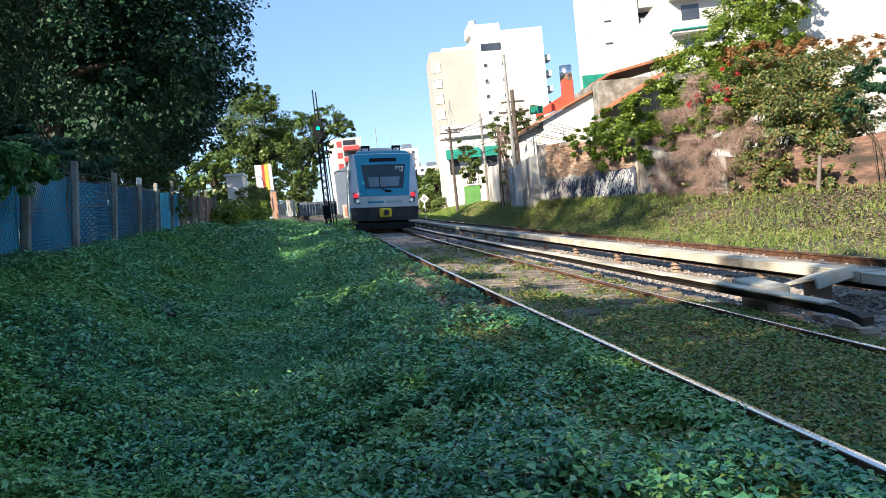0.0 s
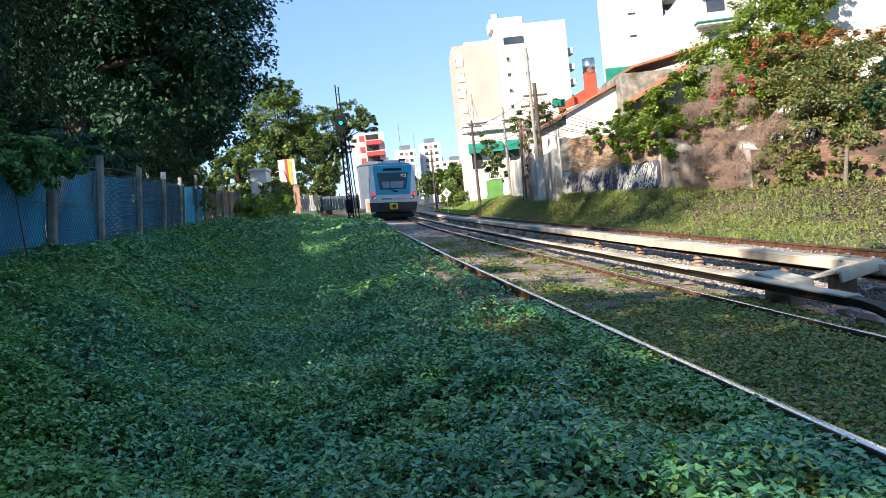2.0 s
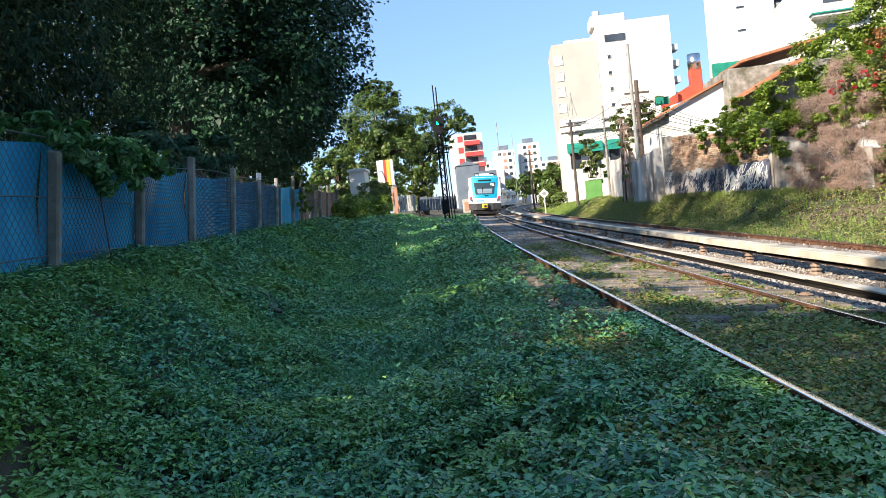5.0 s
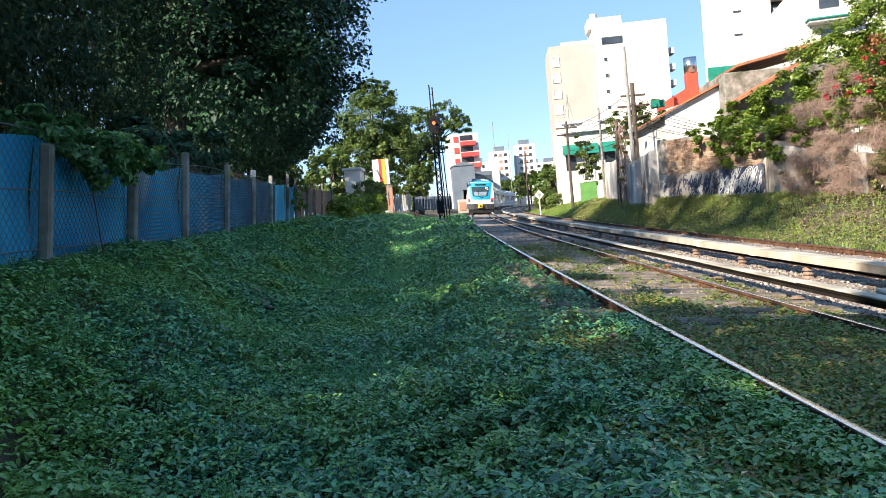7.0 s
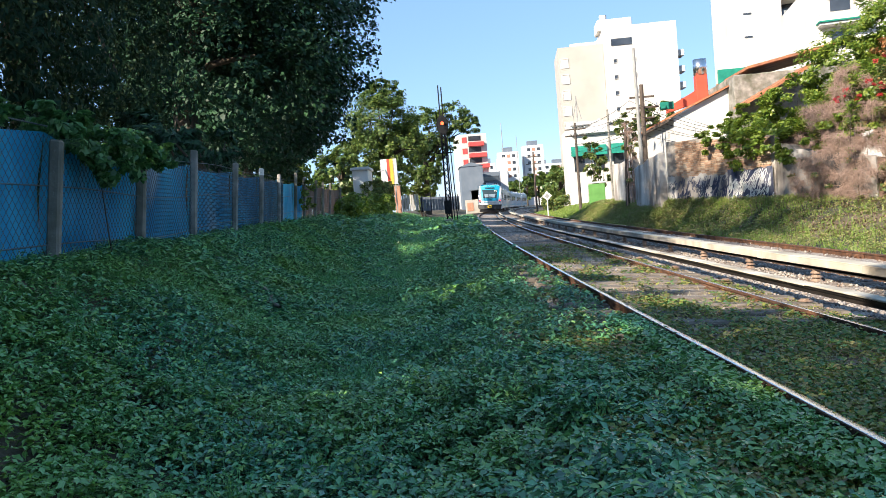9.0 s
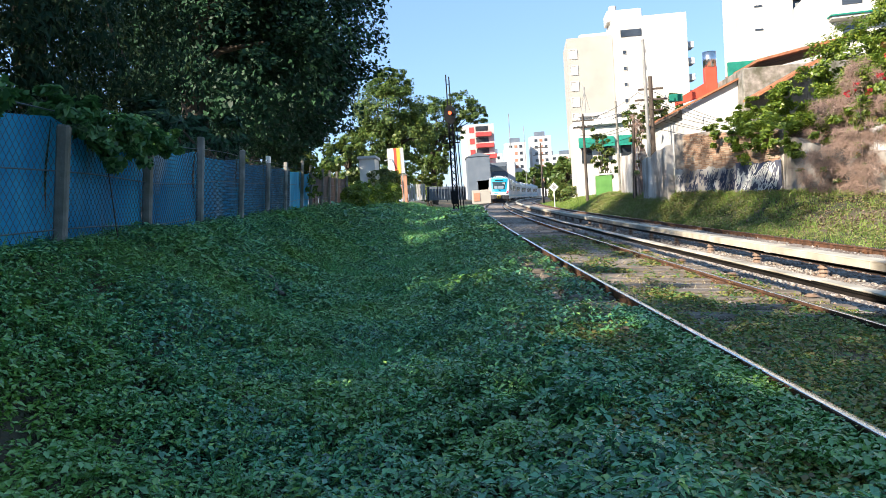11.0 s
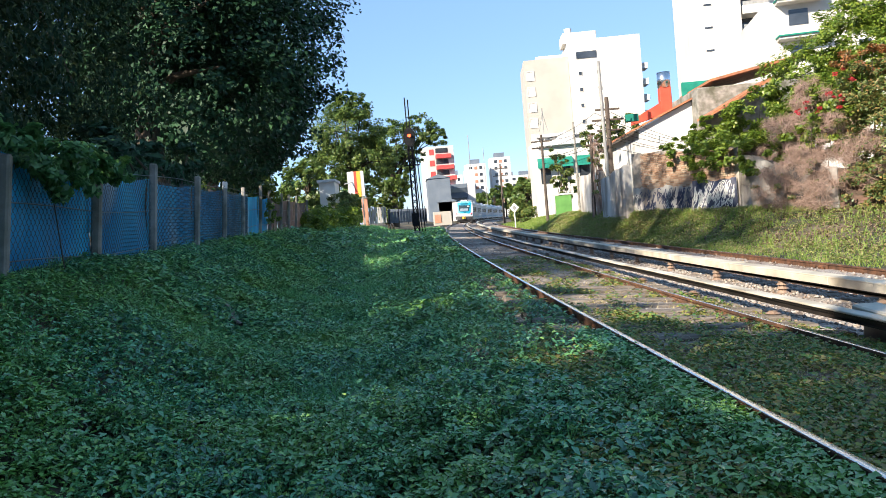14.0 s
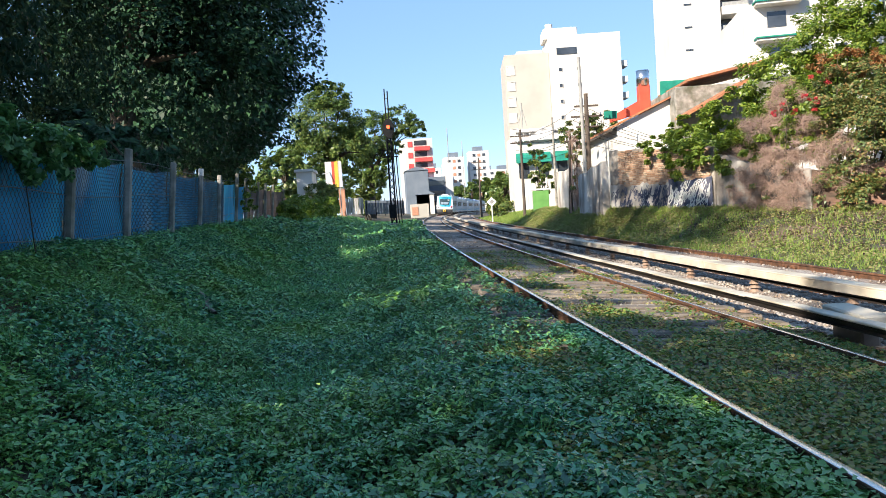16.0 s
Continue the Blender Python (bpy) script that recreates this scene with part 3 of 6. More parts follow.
def build_fence():
    f = thing("boundary_fence", 0, 0, 0, "chain-link fence on concrete posts hung with torn blue mesh", "fence")
    for i, y in enumerate(POST_Y):
        x = float(fence_x(y))
        zb = float(ground_z(x + 0.15, y)) - 0.3
        zt = [1.88, 1.88, 1.84, 2.17, 2.18, 2.24, 2.25, 2.49, 2.45, 2.45, 2.5, 2.53, 2.5][i]
        h = zt - zb
        lean = [7.0, 7.5, 6.5, 6.0, 6.2, 5.8, 5.4, 5.5, 4.6, 6.4, 5.2, 6, 5][i]
        m = pose(x, y, zb, 0, lean, 4)
        g = Geo()
        w = 0.105
        g.box((0, 0, h / 2), (w, w * 0.85, h), 0.018, m=m)
        g.box((w / 2 - 0.004, 0, h / 2), (0.012, 0.03, h * 0.96), 0.003, m=m)
        for k in range(9):
            g.tube(m @ Vector((-0.005, -w * 0.42, h - 0.1 - 0.18 * k)), m @ Vector((-0.005, -w * 0.455, h - 0.1 - 0.18 * k)), 0.012, n=6)
        part("post", g, M_POST, f, "white-topped concrete post" if i == 5 else "")
        if i == 5:
            part("post_cap", Geo().box((0, 0, h - 0.08), (w + 0.006, w * 0.85 + 0.006, 0.17), 0.015, m=m), M_SIGNW, f, "white painted post top")
    # cloth between the posts, sagging and rippled
    for i in range(len(POST_Y) - 1):
        ya, yb = POST_Y[i], POST_Y[i + 1]
        n, mz = 22, 10
        v = []
        for a in range(n + 1):
            y = ya + (yb - ya) * a / n
            x = float(fence_x(y)) - 0.05
            zb = float(ground_z(x + 0.25, y)) + 0.05 + 0.05 * math.sin(a * 0.9 + i)
            zt = np.interp(y, [4, 10, 16, 24, 33, 47], [1.98, 1.9, 2.0, 2.1, 2.2, 2.35]) - 0.07 * math.sin(math.pi * a / n)
            for b in range(mz + 1):
                k = b / mz
                r = 0.022 * math.sin(3.1 * y + 4 * k + i) + 0.015 * math.sin(7.3 * y - 6 * k) + 0.05 * (1 - k) ** 3 * math.sin(2.2 * y)
                v.append((x + r + LEAN * (zt - zb) * k, y, zb + (zt - zb) * k))
        q = [(a * (mz + 1) + b, (a + 1) * (mz + 1) + b, (a + 1) * (mz + 1) + b + 1, a * (mz + 1) + b + 1) for a in range(n) for b in range(mz)]
        ob = raw("cloth_panel", v, q, M_TARP if yb < 31 else M_TARPB, f, True)
        tagged(ob, "torn blue mesh cloth" if yb < 31 else "faded brown mesh cloth")
    # chain link in front of the cloth, and the three line wires
    g = Geo()
    y0, y1 = 4.4, 24.0
    step = 0.05
    n = int((y1 - y0) / step)
    vs, qs = [], []
    for i in range(n):
        y = y0 + i * step
        x = float(fence_x(y)) + 0.015
        zb = float(ground_z(x + 0.2, y)) + 0.02
        rows = int((np.interp(y, [4, 10, 16, 24], [1.96, 1.9, 2.0, 2.1]) - zb) / step)
        th = 0.0016 + 0.00008 * y
        for k in range(rows):
            for ya, yb_ in (((y, y + step) if (k + i) % 2 == 0 else (y + step, y)),):
                za, zb2 = zb + k * step, zb + (k + 1) * step
                o = len(vs)
                xa, xb = x + LEAN * (za - zb), x + LEAN * (zb2 - zb)
                vs += [(xa + th, ya - th, za), (xa + th, ya + th, za), (xb + th, yb_ + th, zb2), (xb + th, yb_ - th, zb2),
                       (xa - th, ya, za), (xb - th, yb_, zb2)]
                qs += [(o, o + 1, o + 2, o + 3), (o + 1, o + 4, o + 5, o + 2), (o + 4, o, o + 3, o + 5)]
    ob = raw("chain_link", vs, qs, M_WIRE, f)
    tagged(ob, "galvanised chain-link mesh", kind="stuff")
    for z in (0.0, -0.5, -1.0):
        pts = []
        for y in np.arange(4.4, 47, 0.7):
            pts.append((float(fence_x(y)) + 0.025 + LEAN * (1.2 + z), float(y), float(np.interp(y, [4, 10, 16, 24, 33, 47], [2.0, 1.93, 2.05, 2.15, 2.25, 2.4])) + z + 0.02 * math.sin(y)))
        part("line_wire", Geo().path(pts, 0.006, 4), M_WIRE, f)


build_fence()


# ---- trees and shrubs ----
def crown_points(n, blobs, shell=0.55):
    """Points in a cloud of leaf clumps: blobs are (x, y, z, rx, ry, rz)."""
    w = np.array([b[3] * b[4] + b[4] * b[5] + b[3] * b[5] for b in blobs])
    out, dirs = [], []
    for b, k in zip(blobs, rng.multinomial(n, w / w.sum())):
        clumps = max(6, int(k / 70))
        d = unit(rng.normal(size=(clumps, 3)))
        r = shell + (1 - shell) * rng.random(clumps) ** 0.6
        c = np.array(b[:3]) + d * r[:, None] * np.array(b[3:])
        pick = rng.integers(0, clumps, k)
        cr = np.mean(b[3:]) * rng.uniform(0.06, 0.13, clumps)
        off = np.clip(rng.normal(size=(k, 3)), -1.5, 1.5) * cr[pick][:, None] * np.array([1, 1, 0.7])
        out.append(c[pick] + off)
        dirs.append(d[pick])
    return np.concatenate(out), np.concatenate(dirs)


def tree(name, x, y, label, blobs, n, size, material, trunk_r=0.25, trunk_h=4.0, slim=0.55, droop=0.0, up=0.25, category="tree", limbs=9, group=""):
    z0 = float(ground_z(x, y)) - 0.1
    t = thing(name, x, y, z0, label, category, group)
    g = Geo()
    pts = [(0.0, 0.0, 0.0)]
    for k in range(1, 6):
        pts.append((random.uniform(-0.12, 0.12) * k * 0.4, random.uniform(-0.12, 0.12) * k * 0.4, trunk_h * k / 5))
    g.path(pts, [trunk_r * (1.25 - 0.13 * k) for k in range(6)], 10)
    top = Vector(pts[-1])
    for k in range(limbs):
        b = blobs[k % len(blobs)]
        e = Vector((b[0] + random.uniform(-0.6, 0.6) * b[3], b[1] + random.uniform(-0.6, 0.6) * b[4], b[2] + random.uniform(-0.3, 0.6) * b[5]))
        s = top * random.uniform(0.6, 1.0)
        midp = s.lerp(e, 0.5) + Vector((random.uniform(-0.4, 0.4), random.uniform(-0.4, 0.4), 0.5))
        q = s.lerp(midp, 0.5) + Vector((0, 0, 0.25))
        g.path([s, q, midp, e], [trunk_r * 0.5, trunk_r * 0.38, trunk_r * 0.26, trunk_r * 0.08], 6)
    part("trunk", g, M_BARK, t, smooth=True)
    p, d = crown_points(n, blobs)
    v, q = leaf_cards(p, size, up, slim, d * 0.8, droop)
    raw("crown", v, q, material, t)
    return t


def shrub(name, x, y, label, blobs, n, size, material, stems=10, category="shrub", slim=0.55, twig=0, z0=None, up=0.2, thick=1.0, root=0.4):
    z0 = float(ground_z(x, y)) if z0 is None else z0
    t = thing(name, x, y, z0, label, category)
    g = Geo()
    for k in range(stems):
        b = blobs[k % len(blobs)]
        a = (random.uniform(-root, root), random.uniform(-root, root), -0.1)
        e = (b[0] + random.uniform(-0.5, 0.5) * b[3], b[1] + random.uniform(-0.5, 0.5) * b[4], b[2] + random.uniform(-0.2, 0.5) * b[5])
        m = tuple((a[i] + e[i]) / 2 + random.uniform(-0.2, 0.2) for i in range(3))
        g.path([a, m, e], [0.05 * thick, 0.03 * thick, 0.01 * thick], 5)
    part("stem_tangle", g, M_BARK if not twig else M_TWIG, t)
    if n:
        p, d = crown_points(n, blobs, 0.6)
        v, q = leaf_cards(p, size, up, slim, d * 0.9)
        raw("foliage", v, q, material, t)
    if twig:
        p, d = crown_points(twig, blobs, 0.5)
        v, q = leaf_cards(p, 0.55, 0.0, 0.018, None, 0.6)
        raw("twig_mass", v, q, M_TWIG, t)
    return t


# tall dark trees behind the fence; behind the camera unseen ones added for shade
# heights above the view are set by where their shade must fall
for k, (x, y, h) in enumerate([(-7.4, 16.0, 17.5), (-6.9, 11.5, 17.5), (-9.0, 6.0, 8.2), (-9.2, 2.3, 7.8), (-9.4, -0.4, 8.2), (-9.3, -3.8, 8.7), (-9.6, -5.9, 19.0), (-9.8, -9.0, 19.0), (-10.0, -13.0, 17.0)]):
    bl = [(0, 0, h * f, (3.1 - 1.6 * f) * 1.15, (3.3 - 1.5 * f) * 1.15, h * 0.12) for f in (0.2, 0.32, 0.44, 0.56, 0.7, 0.84)]
    bl += [(0.6, -0.8, h * 0.11, 2.3, 2.3, 1.7), (0.8, -1.2, h * 0.3, 1.8, 1.8, 1.6), (0.6, 1.5, h * 0.42, 1.7, 1.7, 1.7)]
    tree("cypress_tree", x, y, "dark drooping cypress with brownish tips behind the fence, in a row extended unseen for shade", bl, 62000 if 7 < y < 20 else 14000, 0.15 if 7 < y < 20 else 0.36, L_CONE, 0.28, h * 0.8, 0.3, 1.4, 0.05, group="cypresses along the fence")

tree("broadleaf_tree", -7.6, 27.0, "large dense dark-green broadleaf tree behind the fence",
     [(0, 0, 9.0, 5.6, 6.0, 5.0), (2.6, -2, 5.6, 3.4, 4.0, 3.2), (3.2, 3, 7.5, 3.4, 4, 4.0), (-1, 1, 13, 4.2, 4.4, 3.2), (1.5, -3, 11, 4, 4, 3.5), (1.0, 5, 4.5, 4, 4, 2.6)],
     104000, 0.182, L_DARK, 0.45, 6.0, limbs=16)
tree("broadleaf_tree", -10.4, 42.0, "tall dark-green broadleaf tree beyond the first",
     [(0, 0, 8.5, 5.0, 5.5, 4.5), (2, 2, 6, 4, 4, 3), (0, 0, 12, 3.6, 4, 3)], 34000, 0.36, L_DARK, 0.4, 6.0, limbs=12)
tree("broadleaf_tree", -12.4, 56.0, "tall dark-green broadleaf tree by a white house",
     [(0, 0, 8.5, 4.6, 5.5, 4.5), (1.5, 2, 6, 3.5, 4, 3)], 22000, 0.4, L_DARK, 0.4, 6.0, limbs=10)
tree("plane_tree", -5.05, 92.0, "tall light-green street tree with open crown",
     [(0, 0, 10.5, 4.0, 4.5, 3.6), (2.4, -1, 7.5, 2.8, 3, 2.6), (-2, 0, 7, 3, 3, 2.8), (0.5, 0, 13.6, 2.2, 2.4, 1.6)], 28000, 0.32, L_PLANE, 0.35, 7.0, limbs=14)
tree("plane_tree", -0.7, 106.0, "tall street tree with thin airy crown",
     [(0, 0, 11.0, 3.4, 3.5, 3.0), (3.8, 0, 12.4, 2.4, 2.5, 2.2), (6.0, 0, 11.2, 1.6, 2, 1.6), (2.6, 0, 9.0, 2.0, 2.2, 1.4), (-2.4, 0, 8.5, 2.4, 2.6, 2.4), (1.4, 0, 8.0, 1.8, 2, 1.6), (0.0, 0, 5.5, 2.6, 2.6, 1.6)], 24000, 0.32, L_PLANE, 0.32, 8.5, limbs=18)
for x, y, h in ((36.0, 318, 13), (41, 322, 14), (46, 330, 14), (24.2, 158, 9), (27.5, 170, 10), (51, 335, 14), (31, 326, 11)):
    tree("street_tree", x, y, "rounded green street tree beside the line", [(0, 0, h * 0.55, 4.2, 4, h * 0.36), (1.5, 0, h * 0.75, 2.8, 3, h * 0.22)], 6000, 0.75, L_PLANE, 0.3, h * 0.5, group="street trees along the far line")


# ---- wall on the far bank ----
def wall_run(name, pts, zt, th, material, label, base=0.6):
    """An upright wall along a broken line; zt gives the top at each point."""
    w = thing(name, 0, 0, 0, label, "wall", kind="structure")
    for i in range(len(pts) - 1):
        a, b = Vector(pts[i]).to_3d(), Vector(pts[i + 1]).to_3d()
        d = (b - a).normalized()
        nrm = Vector((d.y, -d.x, 0)) * th
        n = 10
        rings = []
        for k in range(n + 1):
            p = a.lerp(b, k / n)
            z1 = zt[i] + (zt[i + 1] - zt[i]) * k / n + (0.04 * math.sin(5 * k + i) if 0 < k < n else 0)
            zb = float(ground_z(p.x, p.y)) - base
            rings.append([(p.x, p.y, zb), (p.x, p.y, z1), (p.x + nrm.x, p.y + nrm.y, z1), (p.x + nrm.x, p.y + nrm.y, zb)])
        part("wall_section", Geo().loft(rings), material, w)
    return w


wall_run("wall_brick", [(9.95, 34.0), (11.75, 27.6)], [3.55, 3.2], -0.3, M_MORTAR, "weathered exposed brick wall above the far bank")
wall_run("wall_painted", [(11.77, 27.55), (12.2, 26.0), (13.2, 24.0)], [3.0, 2.5, 2.2], -0.3, M_OLDSHADE, "flaking whitewashed retaining wall with shade and scrawls put in as dark colour")
wall_run("wall_sooty", [(13.22, 23.98), (15.0, 22.2), (19.5, 19.0), (25.0, 15.0)], [2.2, 2.4, 2.9, 3.3], -0.3, M_DARKBRICK, "dark brick retaining wall under shrubs")
wall_run("wall_whitewashed", [(9.9, 34.05), (10.35, 40.0)], [3.1, 2.7], -0.3, M_OLDWALL, "tall streaked whitewashed wall of a back yard")
wall_run("wall_yard", [(10.9, 42.5), (11.2, 49.0)], [3.3, 3.3], -0.25, M_OLDWALL, "blue-streaked whitewashed yard wall")


# ---- brick facing, flaking paint and scrawls on the wall ----
def build_bricks():
    a, b = Vector((9.93, 34.0, 0)), Vector((11.73, 27.6, 0))
    d = (b - a).normalized()
    nrm = Vector((d.y, -d.x, 0))
    if nrm.dot(Vector((-1, -0.3, 0))) < 0:
        nrm = -nrm
    wall = bpy.data.objects["wall_brick"]
    L, bw, bh = (b - a).length, 0.25, 0.072
    me = mesh_of("brick", Geo().box((0, 0, 0), (0.236, 0.05, 0.058), 0.006), M_BRICK)
    rest = Geo()
    ang = math.degrees(math.atan2(d.y, d.x))
    n = 0
    for r in range(33):
        z = 3.50 - r * bh
        for c in range(int(L / bw)):
            s = (c + (0.5 if r % 2 else 0.25)) * bw
            if s < 0.7 or s > L - 0.1 or random.random() < 0.03:
                continue
            top = 3.55 - 0.35 * s / L
            if z > top - 0.03:
                continue
            p = a + d * s + nrm * (0.012 + random.uniform(-0.006, 0.008))
            tilt = random.uniform(-1, 1), random.uniform(-1, 1), ang + random.uniform(-1.5, 1.5)
            m = pose(p.x, p.y, z, *tilt)
            if n < 300:
                ob = new("brick", me)
                ob.parent = wall
                ob.matrix_basis = pose(p.x, p.y, z + float(fall(p.x, p.y)), *tilt)
                n += 1
            else:
                rest.box((0, 0, 0), (0.236, 0.05, 0.058), 0.0, m=m)
    ob = part("brick_rows", rest, M_BRICKJ, wall, "rows of old brick, partly whitewashed")
    tagged(ob, kind="stuff")
    # limewash skin with a ragged top over the lower courses, scrawled over in loops and drips
    def skin(s0, s1, z0, z1, off, rag, n=60):
        v, f = [], []
        for i in range(n + 1):
            st = s0 + (s1 - s0) * i / n
            zt = z1 + rag * (math.sin(3.1 * st) + 0.6 * math.sin(7.7 * st + 1) + 0.5 * math.sin(19 * st))
            for z in (z0, zt):
                for o in (off, off - 0.012):
                    p = a + d * st + nrm * o
                    v.append((p.x, p.y, z))
        for i in range(n):
            o = 4 * i
            f += [(o, o + 4, o + 6, o + 2), (o + 2, o + 6, o + 7, o + 3)]
        return Geo().add(v, f)

    def strokes(g, s0, s1, z0, z1, off, count, width):
        for k in range(count):
            st, z = random.uniform(s0, s1), random.uniform(z0, z1)
            w, h, ph = random.uniform(0.06, 0.2), random.uniform(0.15, 0.5), random.uniform(0, 6)
            pts = []
            for i in range(9):
                q = ph + i * random.uniform(0.5, 0.75)
                p = a + d * (st + w * math.cos(q)) + nrm * off
                pts.append(Vector((p.x, p.y, min(z1 + 0.1, max(z0 - 0.1, z + h * 0.5 * math.sin(q * 1.3))))))
            for p, q in zip(pts, pts[1:]):
                e = (q - p).cross(nrm).normalized() * width * random.uniform(0.5, 1.2)
                g.add([p - e, p + e, q + e, q - e], [(0, 1, 2, 3)])

    part("limewash", skin(0.05, L - 0.05, 0.7, 2.05, 0.050, 0.05), M_OLDWALL, wall, "flaking white limewash over the lower courses")
    # its dark blue holds both scrawled paint and the shade on this end
    part("dark_patch", skin(L * 0.62, L - 0.05, 0.7, 2.15, 0.058, 0.03, 30), M_PAINTBLUE, wall, "dark blue graffiti patch with the shade there put into its colour")
    ink, chalk = Geo(), Geo()
    strokes(ink, 0.3, L * 0.62, 1.1, 1.9, 0.054, 90, 0.022)
    strokes(chalk, L * 0.62, L - 0.2, 1.1, 2.0, 0.062, 70, 0.016)
    part("scrawl", ink, M_PAINTBLUE, wall, "dark scrawled paint lines")
    part("scrawl", chalk, M_SIGNW, wall, "white scrawled paint lines")


# ---- ground cover ----
def patchy(x, y, s, seed):
    return 0.5 + 0.5 * wobble(x, y, s, seed) * 0.7 + 0.15 * wobble(x, y, s * 3.1, seed + 2)


def spread(n, y0, y1, power=1.0):
    """Points of the near verge, thicker towards the camera."""
    y = y0 + (y1 - y0) * rng.random(n) ** power
    xf, left = fence_x(y) - 0.4, centre(y) - 0.95
    x = xf + (left - xf) * rng.random(n)
    return x, y


def whorls(x, y, z, s, k, pitch, slim=0.5):
    """Rosettes of k pointed leaves, folded along the midrib and drooping outwards, about the stem tops (x, y, z)."""
    n = len(x)
    a = (rng.uniform(0, 2 * np.pi, n)[:, None] + 2 * np.pi * np.arange(k) / k + rng.normal(0, 0.35, (n, k))).ravel()
    p = rng.normal(pitch, 0.33, n * k)
    L = (np.repeat(np.broadcast_to(s, (n,)) * rng.uniform(0.75, 1.25, n), k) * rng.uniform(0.6, 1.2, n * k))[:, None]
    d = np.stack([np.cos(a) * np.cos(p), np.sin(a) * np.cos(p), -np.sin(p)], 1)
    roll = rng.normal(0, 0.35, n * k)
    side = np.stack([-np.sin(a) * np.cos(roll), np.cos(a) * np.cos(roll), np.sin(roll)], 1)
    nrm = np.cross(d, side)
    nrm *= np.sign(nrm[:, 2:3] + 1e-9)
    base = np.repeat(np.stack([x, y, z], 1), k, axis=0) + d * L * 0.12
    base[:, 2] += rng.normal(0, 0.25, n * k) * L[:, 0]
    mid = base + d * L * 0.45 + nrm * L * 0.10
    W = side * L * slim / 2
    v = np.stack([base, mid - W, base + d * L - nrm * L * 0.10, mid + W], 1).reshape(-1, 3)
    i = 4 * np.arange(n * k)[:, None]
    f = np.concatenate([i + np.array([[0, 1, 2]]), i + np.array([[0, 2, 3]])], 1).reshape(-1, 3)
    return v, f


def build_cover():
    out_v, out_q, o = [], [], 0
    for y0, y1, n, s, hgt in ((-4, 1.2, 3200, 0.075, 0.16), (1.2, 4.5, 15500, 0.046, 0.17), (4.5, 9, 21000, 0.046, 0.17), (9, 18, 18500, 0.066, 0.16), (18, 34, 10000, 0.115, 0.15), (34, 75, 5000, 0.24, 0.15)):
        x, y = spread(n, y0, y1, 1.15)
        v = (x - fence_x(y)) / (centre(y) - 1.35 - fence_x(y))
        grassy = (v > 0.40) & (v < 0.76) & (y + 1.1 * wobble(x, y, 1.6, 0.7) > 7.6)
        keep = ~(grassy & (rng.random(n) < 0.55)) & ~((v > 0.80) & (y > 6) & (y < 16) & (rng.random(n) > 0.3)) & ~((v > 0.92) & (y > 6) & (rng.random(n) > patchy(x, y, 1.9, 0.4) * 1.2))
        keep &= rng.random(n) < 0.08 + 1.5 * patchy(x, y, 4.3, 6.0)
        x, y, v = x[keep], y[keep], v[keep]
        h = hgt * (0.1 + 1.5 * patchy(x, y, 1.3, 1.0) * (0.35 + 1.0 * patchy(x, y, 6.2, 3.0))) * rng.uniform(0.6, 1.35, len(x))
        h = h * np.interp(v, [0.0, 0.12, 0.3], [0.45, 0.75, 1.0])
        low = 0.10 + 0.4 * np.maximum(centre(y) - 0.93 - x, 0) - ground_z(x, y)  # trodden low along the rail
        h = np.maximum(np.minimum(h, low), 0.015)
        z = ground_z(x, y)
        for f, k, sz, pitch, every in ((1.0, 6, 1.0, 0.10, 1), (0.5, 4, 1.15, 0.3, 2)):
            vv, q = whorls(x[::every], y[::every], (z + h * f + 0.015)[::every], s * sz, k, pitch, 0.56)
            out_v.append(vv)
            out_q.append(q + o)
            o += len(vv)
    # a fringe pressed against the near rail
    n = 5200
    y = 2.0 + 5.5 * rng.random(n)
    x = centre(y) - 0.85 - rng.uniform(0.045, 0.28, n)
    z = np.minimum(ground_z(x, y) + 0.05 + 0.13 * rng.random(n), 0.15)
    vv, q = whorls(x, y, z, 0.042, 5, 0.25, 0.7)
    out_v.append(vv)
    out_q.append(q + o)
    tagged(raw("ground_cover", np.concatenate(out_v), np.concatenate(out_q), L_COVER), "dense blue-green leafy weeds over bank and ditch", "weeds", kind="stuff")

    # grass in the ditch and tufts among the leaves
    vs, qs, o = [], [], 0
    for y0, y1, n, h, w in ((5.4, 14, 52000, 0.24, 0.0035), (14, 30, 42000, 0.28, 0.007), (30, 90, 30000, 0.32, 0.02)):
        x, y = spread(n * 2, y0, y1, 1.1)
        v = (x - fence_x(y)) / (centre(y) - 1.35 - fence_x(y))
        pr = np.exp(-((v - 0.56) / 0.2) ** 2) + 0.12 + np.clip((y - 28) / 40, 0, 0.6)
        pr = pr * (0.08 + smooth01((y - 6.6 + 1.2 * wobble(x, y, 1.6, 0.7)) / 2.6))
        keep = (rng.random(len(x)) < pr) & (v < 0.95)
        x, y = x[keep], y[keep]
        hh = h * (0.25 + 1.1 * patchy(x, y, 1.7, 2.0) * (0.5 + 0.7 * patchy(x, y, 6.0, 1.0)))
        vv, q = blades(np.stack([x, y, ground_z(x, y) - 0.02], -1), hh * 0.85, w, 1.5)
        vs.append(vv)
        qs.append(q + o)
        o += len(vv)
    for k in range(80):
        x0, y0 = spread(1, 1.6, 9)
        x0 = x0 * 0.8 - 0.4
        n = 40
        x, y = x0 + rng.normal(0, 0.06, n), y0 + rng.normal(0, 0.06, n)
        vv, q = blades(np.stack([x, y, ground_z(x, y)], -1), 0.19, 0.004, 0.9)
        vs.append(vv)
        qs.append(q + o)
        o += len(vv)
